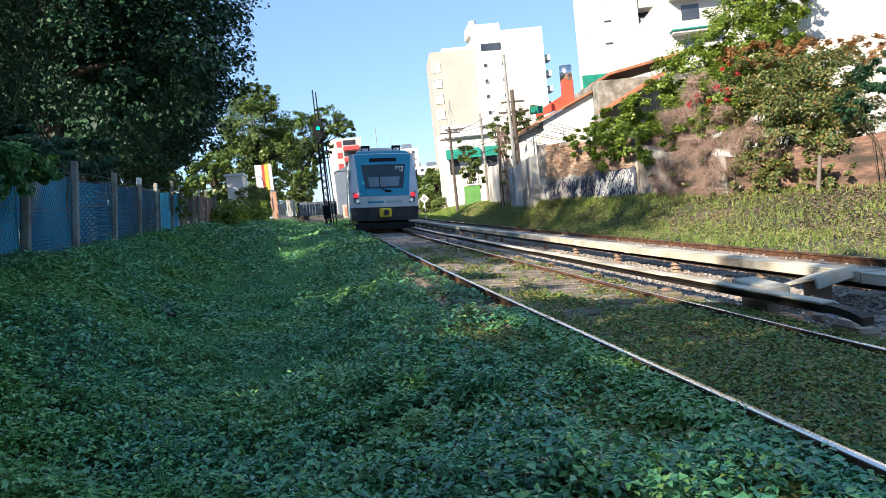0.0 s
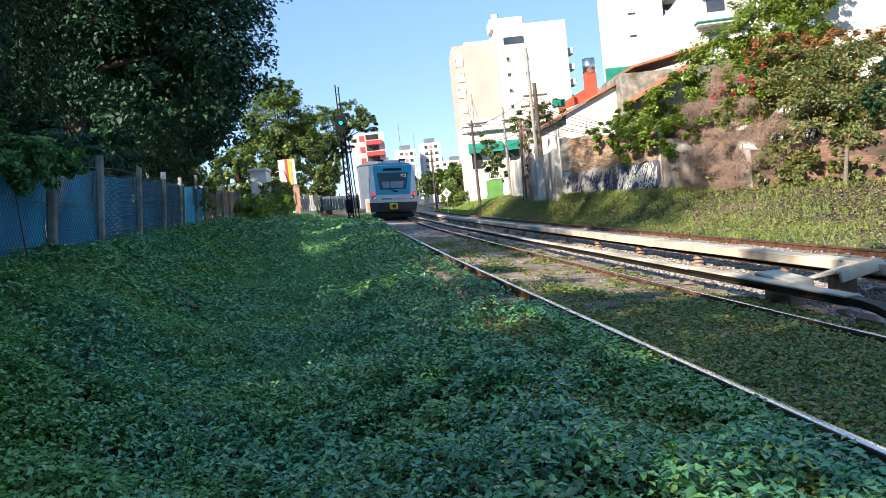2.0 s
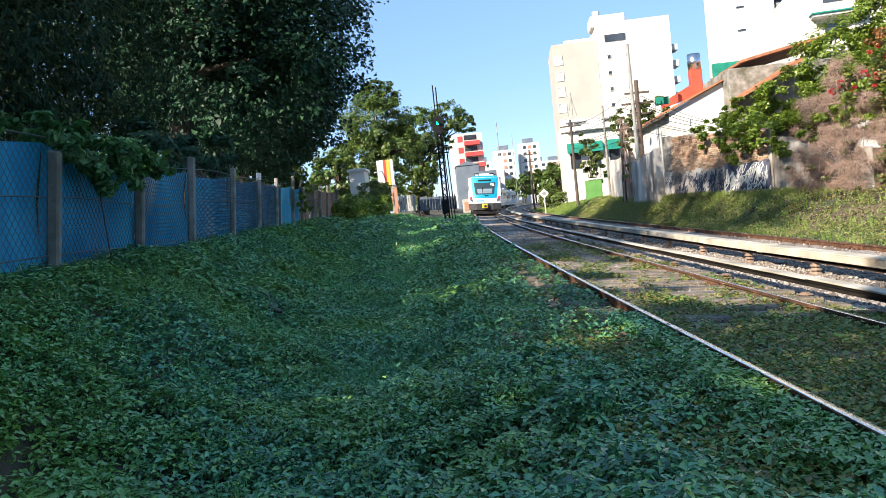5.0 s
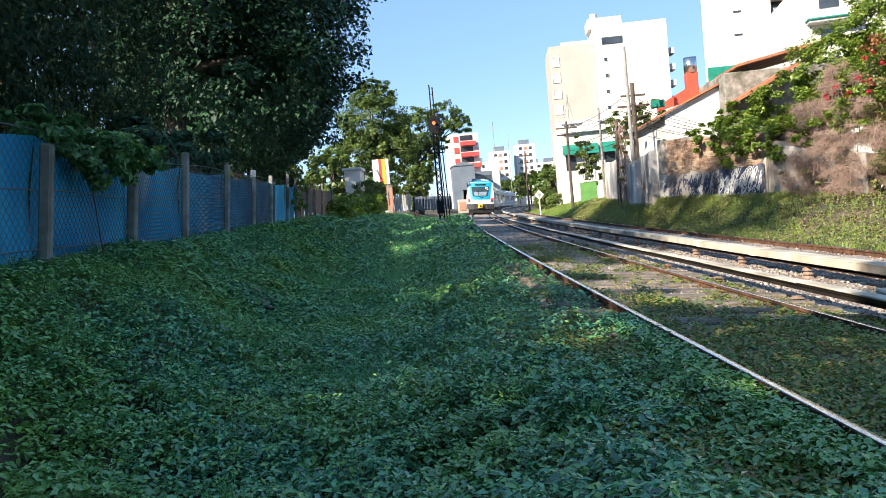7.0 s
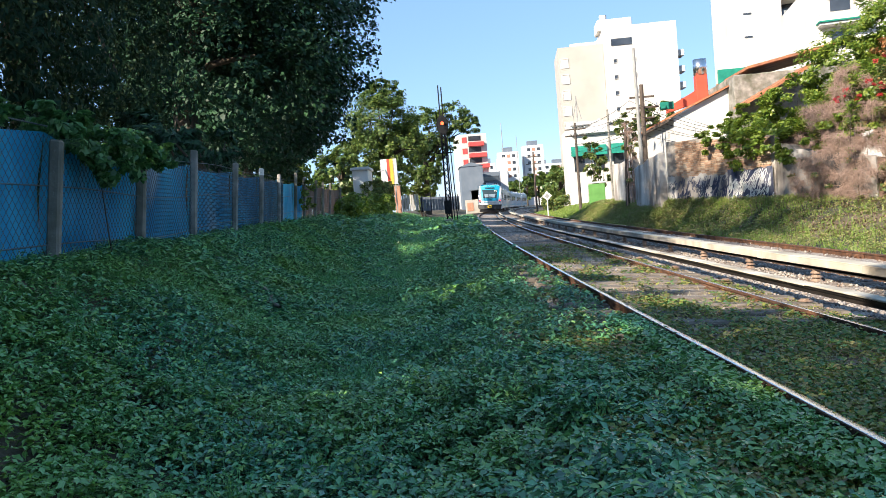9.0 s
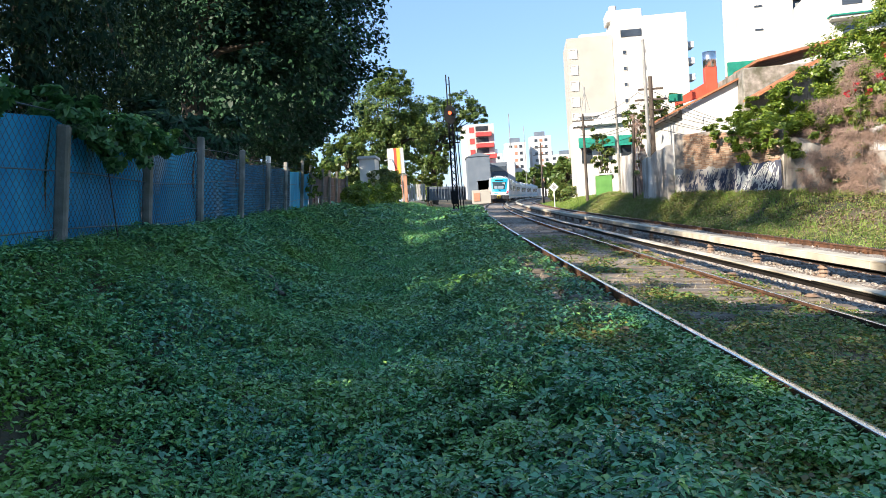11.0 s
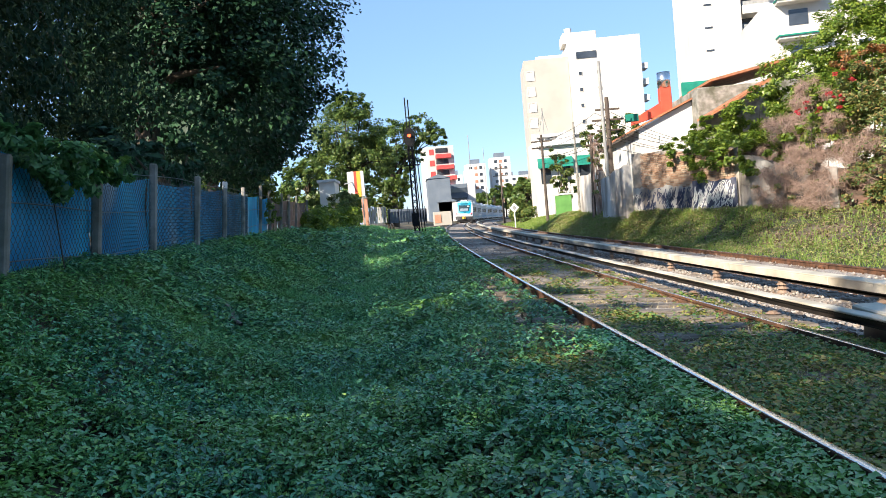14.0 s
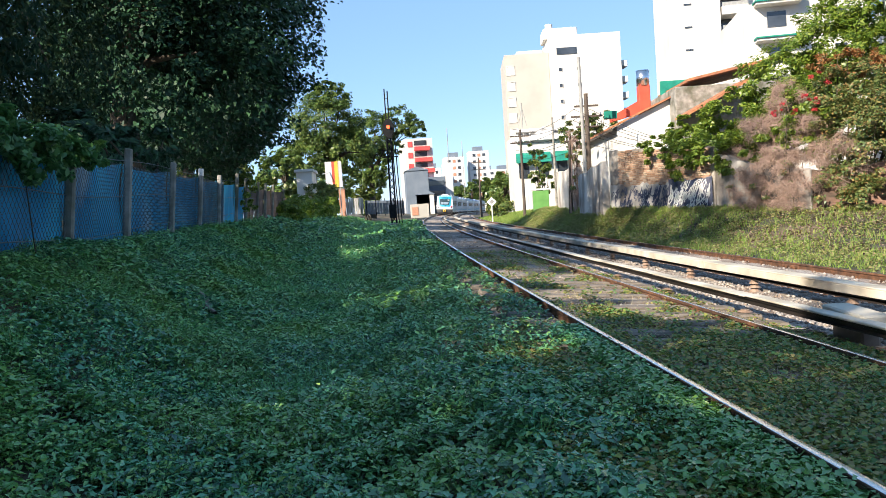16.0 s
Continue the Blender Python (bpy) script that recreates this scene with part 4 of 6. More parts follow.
    tagged(raw("ditch_grass", np.concatenate(vs), np.concatenate(qs), L_GRASS), "lush shaded grass along the ditch", "grass", kind="stuff")

    # creeping weeds between and beside the rails, in patches
    vs, qs, o = [], [], 0
    for y0, y1, n, s in ((2.0, 5.5, 11000, 0.036), (5.5, 11, 12500, 0.042), (11, 22, 8000, 0.06)):
        y = y0 + (y1 - y0) * rng.random(n)
        u = rng.uniform(-1.9, 1.25, n)
        x = centre(y) + u
        m = 0.5 * patchy(x, y, 1.5, 3.0) + 0.5 * patchy(y * 0.7, x * 1.3, 2.7, 1.0) + rng.normal(0, 0.13, n) + np.clip((7.0 - y) * 0.08, -0.2, 0.4)
        keep = (m > 0.48) & (np.abs(np.abs(u) - 0.85) > 0.06) & ~((u < -0.9) & (y > 7.2) & (rng.random(n) < 0.75))
        x, y, u = x[keep], y[keep], u[keep]
        k = 6
        a = rng.uniform(0, 2 * np.pi, (len(x), k))
        r = s * 1.5 * np.sqrt(rng.random((len(x), k)))
        px, py = x[:, None] + r * np.cos(a), y[:, None] + r * np.sin(a)
        pz = ground_z(px, py) + 0.04 + 0.07 * rng.random((len(x), k))
        vv, q = leaf_cards(np.stack([px, py, pz], -1).reshape(-1, 3), s, 0.8, 0.75)
        vs.append(vv)
        qs.append(q + o)
        o += len(vv)
    tagged(raw("track_weeds", np.concatenate(vs), np.concatenate(qs), L_TRACKW), "yellowing creeping weeds between the rails", "weeds", kind="stuff")

    # dead grass lying between the rails
    n = 16000
    y = 4 + 20 * rng.random(n) ** 1.3
    x = centre(y) + rng.uniform(-1.9, 1.3, n)
    keep = rng.random(n) < 1.3 * patchy(x, y, 1.2, 7.0) ** 2 + 0.1
    x, y = x[keep], y[keep]
    vv, q = blades(np.stack([x, y, ground_z(x, y) + 0.03], -1), 0.05, 0.003 + y * 0.00012, 3.2)
    tagged(raw("dry_grass", vv, q, M_STRAW), "pale dead grass lying between the rails", "grass", kind="stuff")

    # sunny grass of the far bank
    n = 90000
    y = 8 + 99 * rng.random(n) ** 1.4
    toe, xw = centre(y) + 5.75, wall_x(y)
    x = toe + (xw - toe + 0.6) * rng.random(n)
    bare = (y < 24) & (x > 11.2 - 0.1 * (y - 14)) & (rng.random(n) < 0.45)
    keep = ~bare & (rng.random(n) < 0.25 + 0.9 * patchy(x, y, 0.7, 5.0))
    x, y = x[keep], y[keep]
    vv, q = blades(np.stack([x, y, ground_z(x, y) - 0.02], -1), 0.09 + 0.12 * patchy(x, y, 0.9, 4.0), 0.008 + y * 0.0003, 0.9)
    tagged(raw("bank_grass", vv, q, L_GRASSY), "sunlit yellow-green grass on the far bank", "grass", kind="stuff")
    n = 23000
    y = 9 + 50 * rng.random(n) ** 1.3
    toe, xw = centre(y) + 5.7, wall_x(y)
    x = toe + (xw - toe) * rng.random(n)
    keep = ~((y < 24) & (x > 11.4 - 0.1 * (y - 14)) & (rng.random(n) < 0.55)) & (rng.random(n) < 0.3 + patchy(x, y, 0.8, 2.0))
    x, y = x[keep], y[keep]
    vv, q = whorls(x, y, ground_z(x, y) + 0.05 + 0.10 * rng.random(len(x)), 0.045 + y * 0.0013, 4, 0.15, 0.6)
    tagged(raw("bank_weeds", vv, q, L_BANKW), "low bright green weeds on the far bank", "weeds", kind="stuff")
    # dry leaf litter below the shrubs
    n = 22000
    y = rng.uniform(8, 27, n)
    x = rng.uniform(9.5, 18, n)
    keep = (x > 10.6 - 0.08 * (y - 14)) & (x < wall_x(y))
    x, y = x[keep], y[keep]
    vv, q = leaf_cards(np.stack([x, y, ground_z(x, y) + 0.02], -1), 0.09, 0.9, 0.6)
    tagged(raw("leaf_litter", vv, q, M_LITTER), "dry brown leaf litter below shrubs", "leaf litter", kind="stuff")


def build_small_ground():
    # pale concrete bits among the weeds
    for x, y, s, rz, lab in ((0.24, 6.6, (0.24, 0.05, 0.05), 12, "pale stick lying in the weeds"), (1.68, 5.2, (0.2, 0.1, 0.05), 25, "flat grey stone in the weeds"), (1.70, 3.9, (0.22, 0.12, 0.05), -15, "flat grey stone in the weeds"), (1.62, 4.6, (0.16, 0.09, 0.05), 40, "flat grey stone in the weeds"), (1.95, 6.1, (0.12, 0.09, 0.06), 10, "small pale stone beside the rail")):
        z = float(ground_z(x, y)) + 0.06
        g = Geo()
        ring = []
        for zz, f in ((-0.5, 1.0), (0.2, 0.95), (0.5, 0.7)):
            ring.append([(s[0] / 2 * f * math.cos(q) * (1 + 0.15 * math.sin(3 * q + x)), s[1] / 2 * f * math.sin(q) * (1 + 0.12 * math.cos(2 * q)), zz * s[2]) for q in [2 * math.pi * i / 12 for i in range(12)]])
        g.loft(ring)
        ob = new("stone", mesh_of("stone", g, M_LIME))
        ob.matrix_basis = pose(x, y, z + float(fall(x, y)), 4, -3, rz)
        tagged(ob, lab, "stone")
    lg = thing("fallen_branch", -1.95, 10.4, float(ground_z(-1.95, 10.4)) + 0.06, "grey fallen branch on the ditch slope", "branch")
    part("limb", Geo().path([(-0.25, 0.5, 0.22), (0, 0.1, 0.08), (0.1, -0.35, 0.02), (0.3, -0.8, 0.0)], [0.03, 0.045, 0.04, 0.02], 7), M_SLEEPER, lg)
    bag = Geo()
    rings = []
    for k, (r, z) in enumerate(((0.02, 0.12), (0.07, 0.10), (0.10, 0.05), (0.08, 0.0))):
        rings.append([(r * math.cos(q) * (1 + 0.3 * math.sin(5 * q + k)), r * math.sin(q), z + 0.02 * math.sin(4 * q)) for q in [2 * math.pi * i / 14 for i in range(14)]])
    bag.loft(rings)
    ob = new("plastic_bag", mesh_of("plastic_bag", bag, mat("blue_plastic", [(0.25, 0.35, 0.6), (0.5, 0.6, 0.75)], 0.4, 8)))
    ob.matrix_basis = pose(4.75, 6.65, -0.03 + float(fall(4.75, 6.65)))
    tagged(ob, "crumpled pale blue plastic bag on ballast", "litter")
    # loose board and box where the power rails change over
    lb = thing("loose_cover_board", 4.98, 7.2, 0.30, "loose tilted cream cover board bridging the third rails", "board")
    part("board", Geo().box((0, 0, 0), (0.70, 0.42, 0.03), 0.006, m=pose(0, 0, -0.03, -13, -3, 24)), M_COVER, lb)
    part("lip", Geo().box((0, -0.24, -0.06), (0.70, 0.03, 0.11), 0.005, m=pose(0, 0.03, -0.03, -13, -3, 24)), M_COVER, lb)
    part("prop", Geo().box((0.05, 0.05, -0.22), (0.24, 0.16, 0.28), 0.02), M_PORC, lb)
    jb = thing("cover_box", 4.34, 7.15, 0.0, "short cream cover box beside the ramp end", "box")
    part("box", Geo().box((0, 0, 0.21), (0.24, 0.85, 0.12), 0.015, -8), M_COVER, jb)
    part("stand", Geo().box((0, 0, 0.05), (0.16, 0.6, 0.2), 0.02, -8), M_PORC, jb)
    rp = thing("ramp_end", 4.14, 5.75, 0.0, "dark down-curved ramp end of the third rail", "ramp")
    part("shoe", Geo().loft([[(-0.05, y, z), (0.05, y, z), (0.05, y, z + 0.065), (-0.05, y, z + 0.065)] for y, z in ((0.05, 0.155), (-0.15, 0.150), (-0.32, 0.132), (-0.46, 0.10))]), M_DARKRAIL, rp)
    for k, (x, y, s) in enumerate(((4.25, 5.5, 0.16), (4.4, 5.9, 0.2), (4.2, 6.35, 0.15), (4.5, 6.4, 0.13))):
        ob = new("concrete_lump", mesh_of("concrete_lump", Geo().box((0, 0, 0), (s * 1.5, s, s * 0.8), s * 0.22), M_PORC))
        ob.matrix_basis = pose(x, y, float(ground_z(x, y) + fall(x, y)) + 0.05, 8 * k, 5, 31 * k)
        tagged(ob, "broken brownish concrete lump under the ramp", "rubble")


# ---- shrubs, creepers and hedges ----
def build_shrubs():
    shrub("ivy_mass", 14.15, 31.5, "thick bright green ivy tumbling over the wall",
          [(-2.6, 1.2, 2.75, 0.9, 0.7, 0.5), (-1.3, 0.6, 3.0, 1.2, 1.0, 0.9), (0.4, 0.1, 3.6, 1.6, 1.2, 1.2), (2.0, -0.4, 4.7, 1.8, 1.4, 1.6), (3.6, -1.2, 6.0, 1.9, 1.5, 1.6), (4.6, -1.6, 7.4, 1.8, 1.5, 1.4), (0.0, -1.0, 2.4, 1.3, 1.0, 0.9), (2.0, -2.2, 3.6, 1.6, 1.2, 1.4), (3.6, -3.0, 5.0, 1.5, 1.2, 1.4), (-1.6, -1.6, 2.0, 1.0, 1.2, 0.6), (-0.9, -2.9, 2.1, 1.0, 1.2, 0.7), (0.6, -3.0, 3.2, 1.2, 1.2, 1.0), (-1.7, -4.4, 1.9, 0.8, 0.9, 0.6), (-1.2, -5.6, 2.1, 0.7, 0.8, 0.6), (-2.75, -2.4, 1.95, 0.55, 1.5, 0.75), (-2.45, -3.6, 1.9, 0.6, 1.4, 0.85), (-3.2, -0.8, 2.3, 0.6, 1.0, 0.45), (-2.2, -1.6, 2.6, 0.8, 1.4, 0.7), (-2.0, -4.6, 1.8, 0.6, 1.0, 0.8), (-0.4, -6.4, 2.6, 1.0, 0.9, 0.8), (0.6, -5.0, 3.4, 1.2, 1.2, 1.0)],
          74000, 0.145, L_IVY, 8, "ivy", z0=1.0, thick=0.5)
    shrub("dry_bramble", 13.0, 26.6, "tangle of leafless pinkish-brown bramble stems", [(-0.4, 0.8, 1.6, 0.8, 0.9, 0.8), (0.2, -0.6, 1.0, 0.9, 0.9, 1.0), (0.3, -0.2, 2.2, 0.8, 0.8, 0.9), (1.0, 0.0, 3.4, 0.7, 0.7, 1.0), (-1.0, 2.0, 1.8, 0.6, 0.8, 0.5), (-0.9, -0.9, 0.8, 0.7, 0.8, 0.8), (-0.4, -1.6, 1.2, 0.8, 0.8, 1.1), (0.2, -2.4, 0.7, 0.8, 0.8, 0.8), (-0.7, 0.9, 2.0, 0.5, 0.9, 0.5), (-0.2, -0.4, 2.7, 0.7, 0.9, 0.6), (0.6, -1.8, 2.4, 0.7, 0.8, 0.8), (0.9, -3.2, 1.5, 0.8, 0.8, 0.9)], 5600, 0.08, L_OLIVE, 22, "bramble", twig=30000, z0=0.8, thick=0.35)
    shrub("autumn_bush", 14.75, 23.2, "large rounded bush turning olive, brown and orange", [(0.3, 0, 2.2, 1.7, 1.5, 1.7), (-0.6, 0.3, 1.0, 1.1, 1.0, 1.0), (1.6, 0.6, 3.2, 1.7, 1.5, 1.5), (0.3, 1.3, 3.9, 1.4, 1.2, 0.9), (2.6, 1.3, 3.9, 1.5, 1.3, 0.9), (1.3, -0.6, 1.6, 1.2, 1.1, 1.2), (-0.3, 0.8, 3.0, 1.0, 1.0, 1.0), (-0.5, -0.6, 0.5, 1.0, 0.9, 0.7), (0.8, -1.0, 0.7, 1.0, 0.9, 0.7), (2.2, 0.0, 2.0, 1.4, 1.2, 1.3)], 52000, 0.105, L_OLIVE, 16, "bush", z0=0.75, thick=0.6)
    shrub("orange_creeper", 15.3, 25.3, "rusty orange creeper along the wall top", [(0.0, 0, 4.6, 1.2, 0.8, 0.5), (1.8, -0.4, 4.5, 1.4, 0.8, 0.45), (3.4, -1.0, 4.3, 1.2, 0.8, 0.5)], 8000, 0.10, leafmat("rusty_leaves", [(0.30, 0.10, 0.03), (0.36, 0.17, 0.06), (0.16, 0.16, 0.05)], 0.3), 8, "creeper", z0=1.0)
    shrub("red_flowers", 12.9, 24.4, "spray of bright red bougainvillea flowers", [(0.25, 0, 3.2, 0.7, 0.4, 0.35), (0.9, 0.2, 3.8, 0.5, 0.35, 0.45), (-0.3, 0, 2.9, 0.4, 0.3, 0.2)], 800, 0.055, L_RED, 3, "flowers", z0=1.0, thick=0.25)
    shrub("dark_shrub", 16.6, 20.8, "dark glossy shrub overhanging the dark brick wall", [(0, 0, 3.2, 1.0, 0.9, 0.6), (0.9, -0.3, 2.6, 0.9, 0.8, 0.6), (-0.7, 0.6, 2.4, 0.6, 0.6, 0.5)], 7000, 0.11, L_DARK, 10, "shrub", z0=1.0, thick=0.35)
    st = thing("leaning_stake", 14.55, 21.4, 0.6, "pale leaning wooden stake on the bank", "stake")
    part("stake", Geo().tube((0, 0, 0), (0.22, 0.05, 1.4), 0.07, 0.055, 8), M_SLEEPER, st)
    # trailing roots below the ivy
    rt = thing("hanging_roots", 12.2, 28.0, 1.2, "pale dead stems hanging down the wall", "roots")
    for k in range(16):
        x = -0.8 + 0.13 * k
        y = 2.4 - 0.33 * k
        part("stem", Geo().path([(x + 0.1, y, 1.75), (x - 0.12, y - 0.05, 1.35 + 0.1 * math.sin(k)), (x - 0.05, y - 0.1, 0.85), (x - 0.16 + 0.2 * random.random(), y - 0.1, 0.3 + 0.3 * random.random())], [0.02, 0.018, 0.014, 0.008], 5), M_TWIG, rt)
    # creepers over the fence
    for x, y, lab, bl, n in ((-2.95, 5.0, "leafy vine heaped over the fence top", [(0.15, -0.1, 0.98, 0.3, 1.0, 0.22), (0.15, -0.9, 0.6, 0.2, 0.4, 0.4)], 4500),
                             (-3.05, 8.4, "leafy vine with small purple flowers on the fence", [(0.12, 0, 0.95, 0.26, 1.3, 0.14), (0.2, -0.1, 0.74, 0.12, 0.7, 0.17), (0.12, -1.2, 1.08, 0.28, 0.6, 0.13), (0.15, 1.2, 0.92, 0.25, 0.5, 0.14)], 6500),
                             (-4.5, 29.8, "vine climbing a fence post", [(0.1, 0, 0.9, 0.3, 0.9, 0.7)], 1500)):
        shrub("fence_vine", x, y, lab, bl, n, 0.085, L_IVY if y > 20 else leafmat("vine_leaves", [(0.04, 0.12, 0.04), (0.07, 0.20, 0.055), (0.13, 0.28, 0.08)], 0.35), 1, "vine", z0=0.95, thick=0.16, root=0.06)
    shrub("fern_shrub", -4.3, 15.5, "feathery shrub behind the fence", [(0, -1.5, 1.5, 0.6, 1.4, 0.5), (0, 1.5, 1.6, 0.6, 1.6, 0.5)], 2600, 0.26, L_DARK, 10, "shrub", slim=0.22, z0=0.95)
    shrub("hedge", -4.9, 62.0, "ivy-clad hedge along the boundary", [(0.1, -16, 0.5, 0.6, 4, 0.7), (0, -10, 0.6, 0.6, 4, 0.9), (0.1, -3, 0.6, 0.6, 4, 0.9), (0.4, 4, 0.6, 0.6, 4, 1.0), (0.8, 11, 0.7, 0.6, 4, 1.0)], 13000, 0.22, L_IVY, 10, "hedge")
    shrub("yellow_hedge", -5.4, 80.0, "clipped yellow-green hedge behind the pillar", [(0, -4, 2.2, 1.3, 3.5, 1.1), (0.3, 1, 2.3, 1.3, 3, 1.1)], 7000, 0.26, L_HEDGE, 8, "hedge")
    shrub("round_bush", -1.2, 91.0, "rounded green bush with yellow tips", [(0, 0, 2.3, 1.6, 1.5, 1.4), (-0.8, 0.4, 3.0, 0.8, 0.8, 0.7)], 5000, 0.28, L_HEDGE, 8, "bush")
    shrub("yard_tree", 13.2, 66.0, "young tree with yellow autumn leaves by the gate", [(0, 0, 3.6, 1.0, 1.0, 1.4), (0.6, 0, 2.2, 0.8, 0.8, 1.0), (-0.2, 0, 5.0, 0.7, 0.7, 0.6)], 3600, 0.22, L_HEDGE, 12, "tree")
    shrub("roof_tree", 13.0, 50.0, "leafy tree top above the yard wall", [(0, 0, 4.6, 1.4, 1.2, 1.0), (-1.6, -4, 3.4, 0.5, 0.5, 1.2), (1.2, 0, 5.2, 1.0, 1.0, 0.7)], 4200, 0.2, L_HEDGE, 12, "tree")
    shrub("pole_creeper", 10.6, 42.8, "dry creeper wrapped round the poles", [(0.1, 0, 1.4, 0.35, 0.3, 1.5), (0.0, 0, 3.6, 0.3, 0.3, 1.0)], 900, 0.12, L_OLIVE, 14, "creeper", twig=900)
    shrub("verge_bush", 12.6, 84.0, "rough green bushes by the paling fence", [(0, 0, 1.0, 1.0, 4, 1.0), (1.2, 10, 1.2, 1.2, 5, 1.2)], 4000, 0.3, L_HEDGE, 8, "bush")


# trees and houses that close the view behind the near boundary
def build_backdrop_trees():
    for k, (x, y, h) in enumerate(((-13, 70, 11), (-17, 88, 12), (-11, 100, 10), (-22, 60, 13), (-8, 124, 10), (-16, 130, 12), (-2.5, 140, 9), (-26, 105, 13))):
        tree("garden_tree", x, y, "green garden tree behind the boundary", [(0, 0, h * 0.5, 3.6, 3.6, h * 0.34), (1.4, 0, h * 0.72, 2.6, 2.6, h * 0.22), (0, 0, h * 0.22, 3.4, 3.2, h * 0.16)], 6500, 0.5, L_DARK if k % 2 else L_PLANE, 0.25, h * 0.45, group="garden trees")


build_backdrop_trees()
build_cover()
build_small_ground()
build_shrubs()
build_bricks()


# ---- buildings ----
def opening(b, c, w, h, facing, frame_m, pane_m, rz=0.0, name="window"):
    """A framed window on a wall face at c; facing is the outward direction (x, y)."""
    g, p = Geo(), Geo()
    a = math.degrees(math.atan2(facing[1], facing[0])) + 90
    m = Matrix.Translation(c) @ Matrix.Rotation(radians(a), 4, "Z")
    t = 0.12 * min(1.0, h)
    for sx in (-1, 1):
        g.box((sx * (w / 2 + t / 2), -0.04, 0), (t, 0.16, h + 2 * t), m=m)
    for sz in (-1, 1):
        g.box((0, -0.04, sz * (h / 2 + t / 2)), (w, 0.16, t), m=m)
    win = part(name, g, frame_m, b)
    p.box((0, -0.005, 0), (w, 0.05, h), m=m)
    part("pane", p, pane_m, win)
    return win


def block(name, x, y, z, label, category="building", rz=0.0):
    return thing(name, x, y, z, label, category, rz=rz)


# tall pale apartment block: beige side and white front with rows of tiny windows
ap = block("apartment_block", 32.35, 147.0, 0, "ten-storey white and beige apartment block with tiny windows", "apartment block", rz=-6)
part("wall", Geo().box((6.5, 8, 16.05), (12.8, 16, 32.1)), M_WHITE, ap, "plain white rendered wall")
part("wall", Geo().box((-4.0, 8.6, 14.75), (8.1, 14.6, 29.5)), M_BEIGE, ap, "plain beige rendered wall")
part("roof_parapet", Geo().box((2.6, 6, 33.1), (6.2, 6, 2.0), 0.1), M_WHITE, ap)
part("roof_parapet", Geo().box((-2.9, 10, 30.2), (5.0, 7, 1.5), 0.1), M_WHITE, ap)
part("water_tank", Geo().tube((0.8, 5, 33.8), (0.8, 5, 35.2), 0.7, n=12), M_FARW, ap)
part("loggia", Geo().box((3.2, -0.02, 29.3), (3.6, 0.25, 1.2)), M_GLASS, ap, "dark roof terrace opening")
for r in range(9):
    for cx in (1.9, 5.2):
        opening(ap, (cx, 0, 26.0 - 2.85 * r), 0.55, 0.62, (0, -1), M_WHITE, M_GLASS)
for r in range(9):
    opening(ap, (-7.0, 1.3, 26.6 - 2.85 * r), 1.25, 1.5, (0, -1), M_WHITE, M_BLIND)
for r in range(8):
    bal = Geo().box((13.4, 2.4, 26.5 - 2.85 * r), (1.5, 3.4, 1.1), 0.05)
    part("balcony", bal, M_FARW, ap)
    part("window", Geo().box((12.95, 2.4, 27.8 - 2.85 * r), (0.15, 2.6, 1.3)), M_GLASS, ap)

# white towers behind the gardens
tw = block("white_tower", 40.2, 108.0, 0, "white apartment tower with recessed balconies", "apartment block", rz=-12)
part("wall", Geo().box((3.4, 7, 22), (6.8, 14, 44)), M_WHITE, tw, "plain white rendered wall")
part("wall", Geo().box((15.2, 9, 22), (9, 14, 44)), M_WHITE, tw)
part("stairwell_wall", Geo().box((8.75, 9, 22), (3.9, 12, 44)), M_FARW, tw)
for r in range(8):
    z = 20.6 + 3.0 * r
    b = part("balcony", Geo().box((8.7, 1.4, z), (3.4, 3.2, 1.15), 0.04), M_WHITE, tw)
    part("rail", Geo().box((8.7, -0.15, z + 0.8), (3.3, 0.06, 0.5)), M_GREYPOLE, b)
    part("window", Geo().box((8.7, 2.97, z + 1.6), (3.0, 0.12, 1.6)), M_GLASS, tw)
    part("window", Geo().box((2.6, -0.01, z + 1.2), (1.0, 0.14, 0.22)), M_GLASS, tw)
tw2 = block("white_flats", 31.95, 68.0, 0, "lower white flats with balconies and green trim", "apartment block", rz=-14)
part("wall", Geo().box((5, 6, 9), (10, 12, 18)), M_WHITE, tw2)
for r in range(4):
    part("balcony", Geo().box((2.6, -0.6, 12.2 + 3 * r), (3.6, 1.3, 1.0), 0.04), M_WHITE, tw2)
    part("window", Geo().box((2.6, -0.01, 13.6 + 3 * r), (1.5, 0.14, 1.3)), M_GLASS, tw2)
    part("window", Geo().box((7.6, -0.01, 13.6 + 3 * r), (0.9, 0.14, 1.1)), M_GLASS, tw2)
    part("awning", Geo().box((2.6, -0.7, 15.0 + 3 * r), (3.8, 1.4, 0.12)), M_GREENCLOTH, tw2)
tw3 = block("white_house_wall", 20.8, 30.0, 0, "high white garden wall of a house above the shrubs", "house", rz=-28)
part("wall", Geo().box((7, 4, 4.6), (16, 8, 9.2), 0.05), M_BRIGHT, tw3)
part("coping", Geo().box((7, -0.05, 9.25), (16.3, 0.5, 0.14), 0.02), M_FARW, tw3)

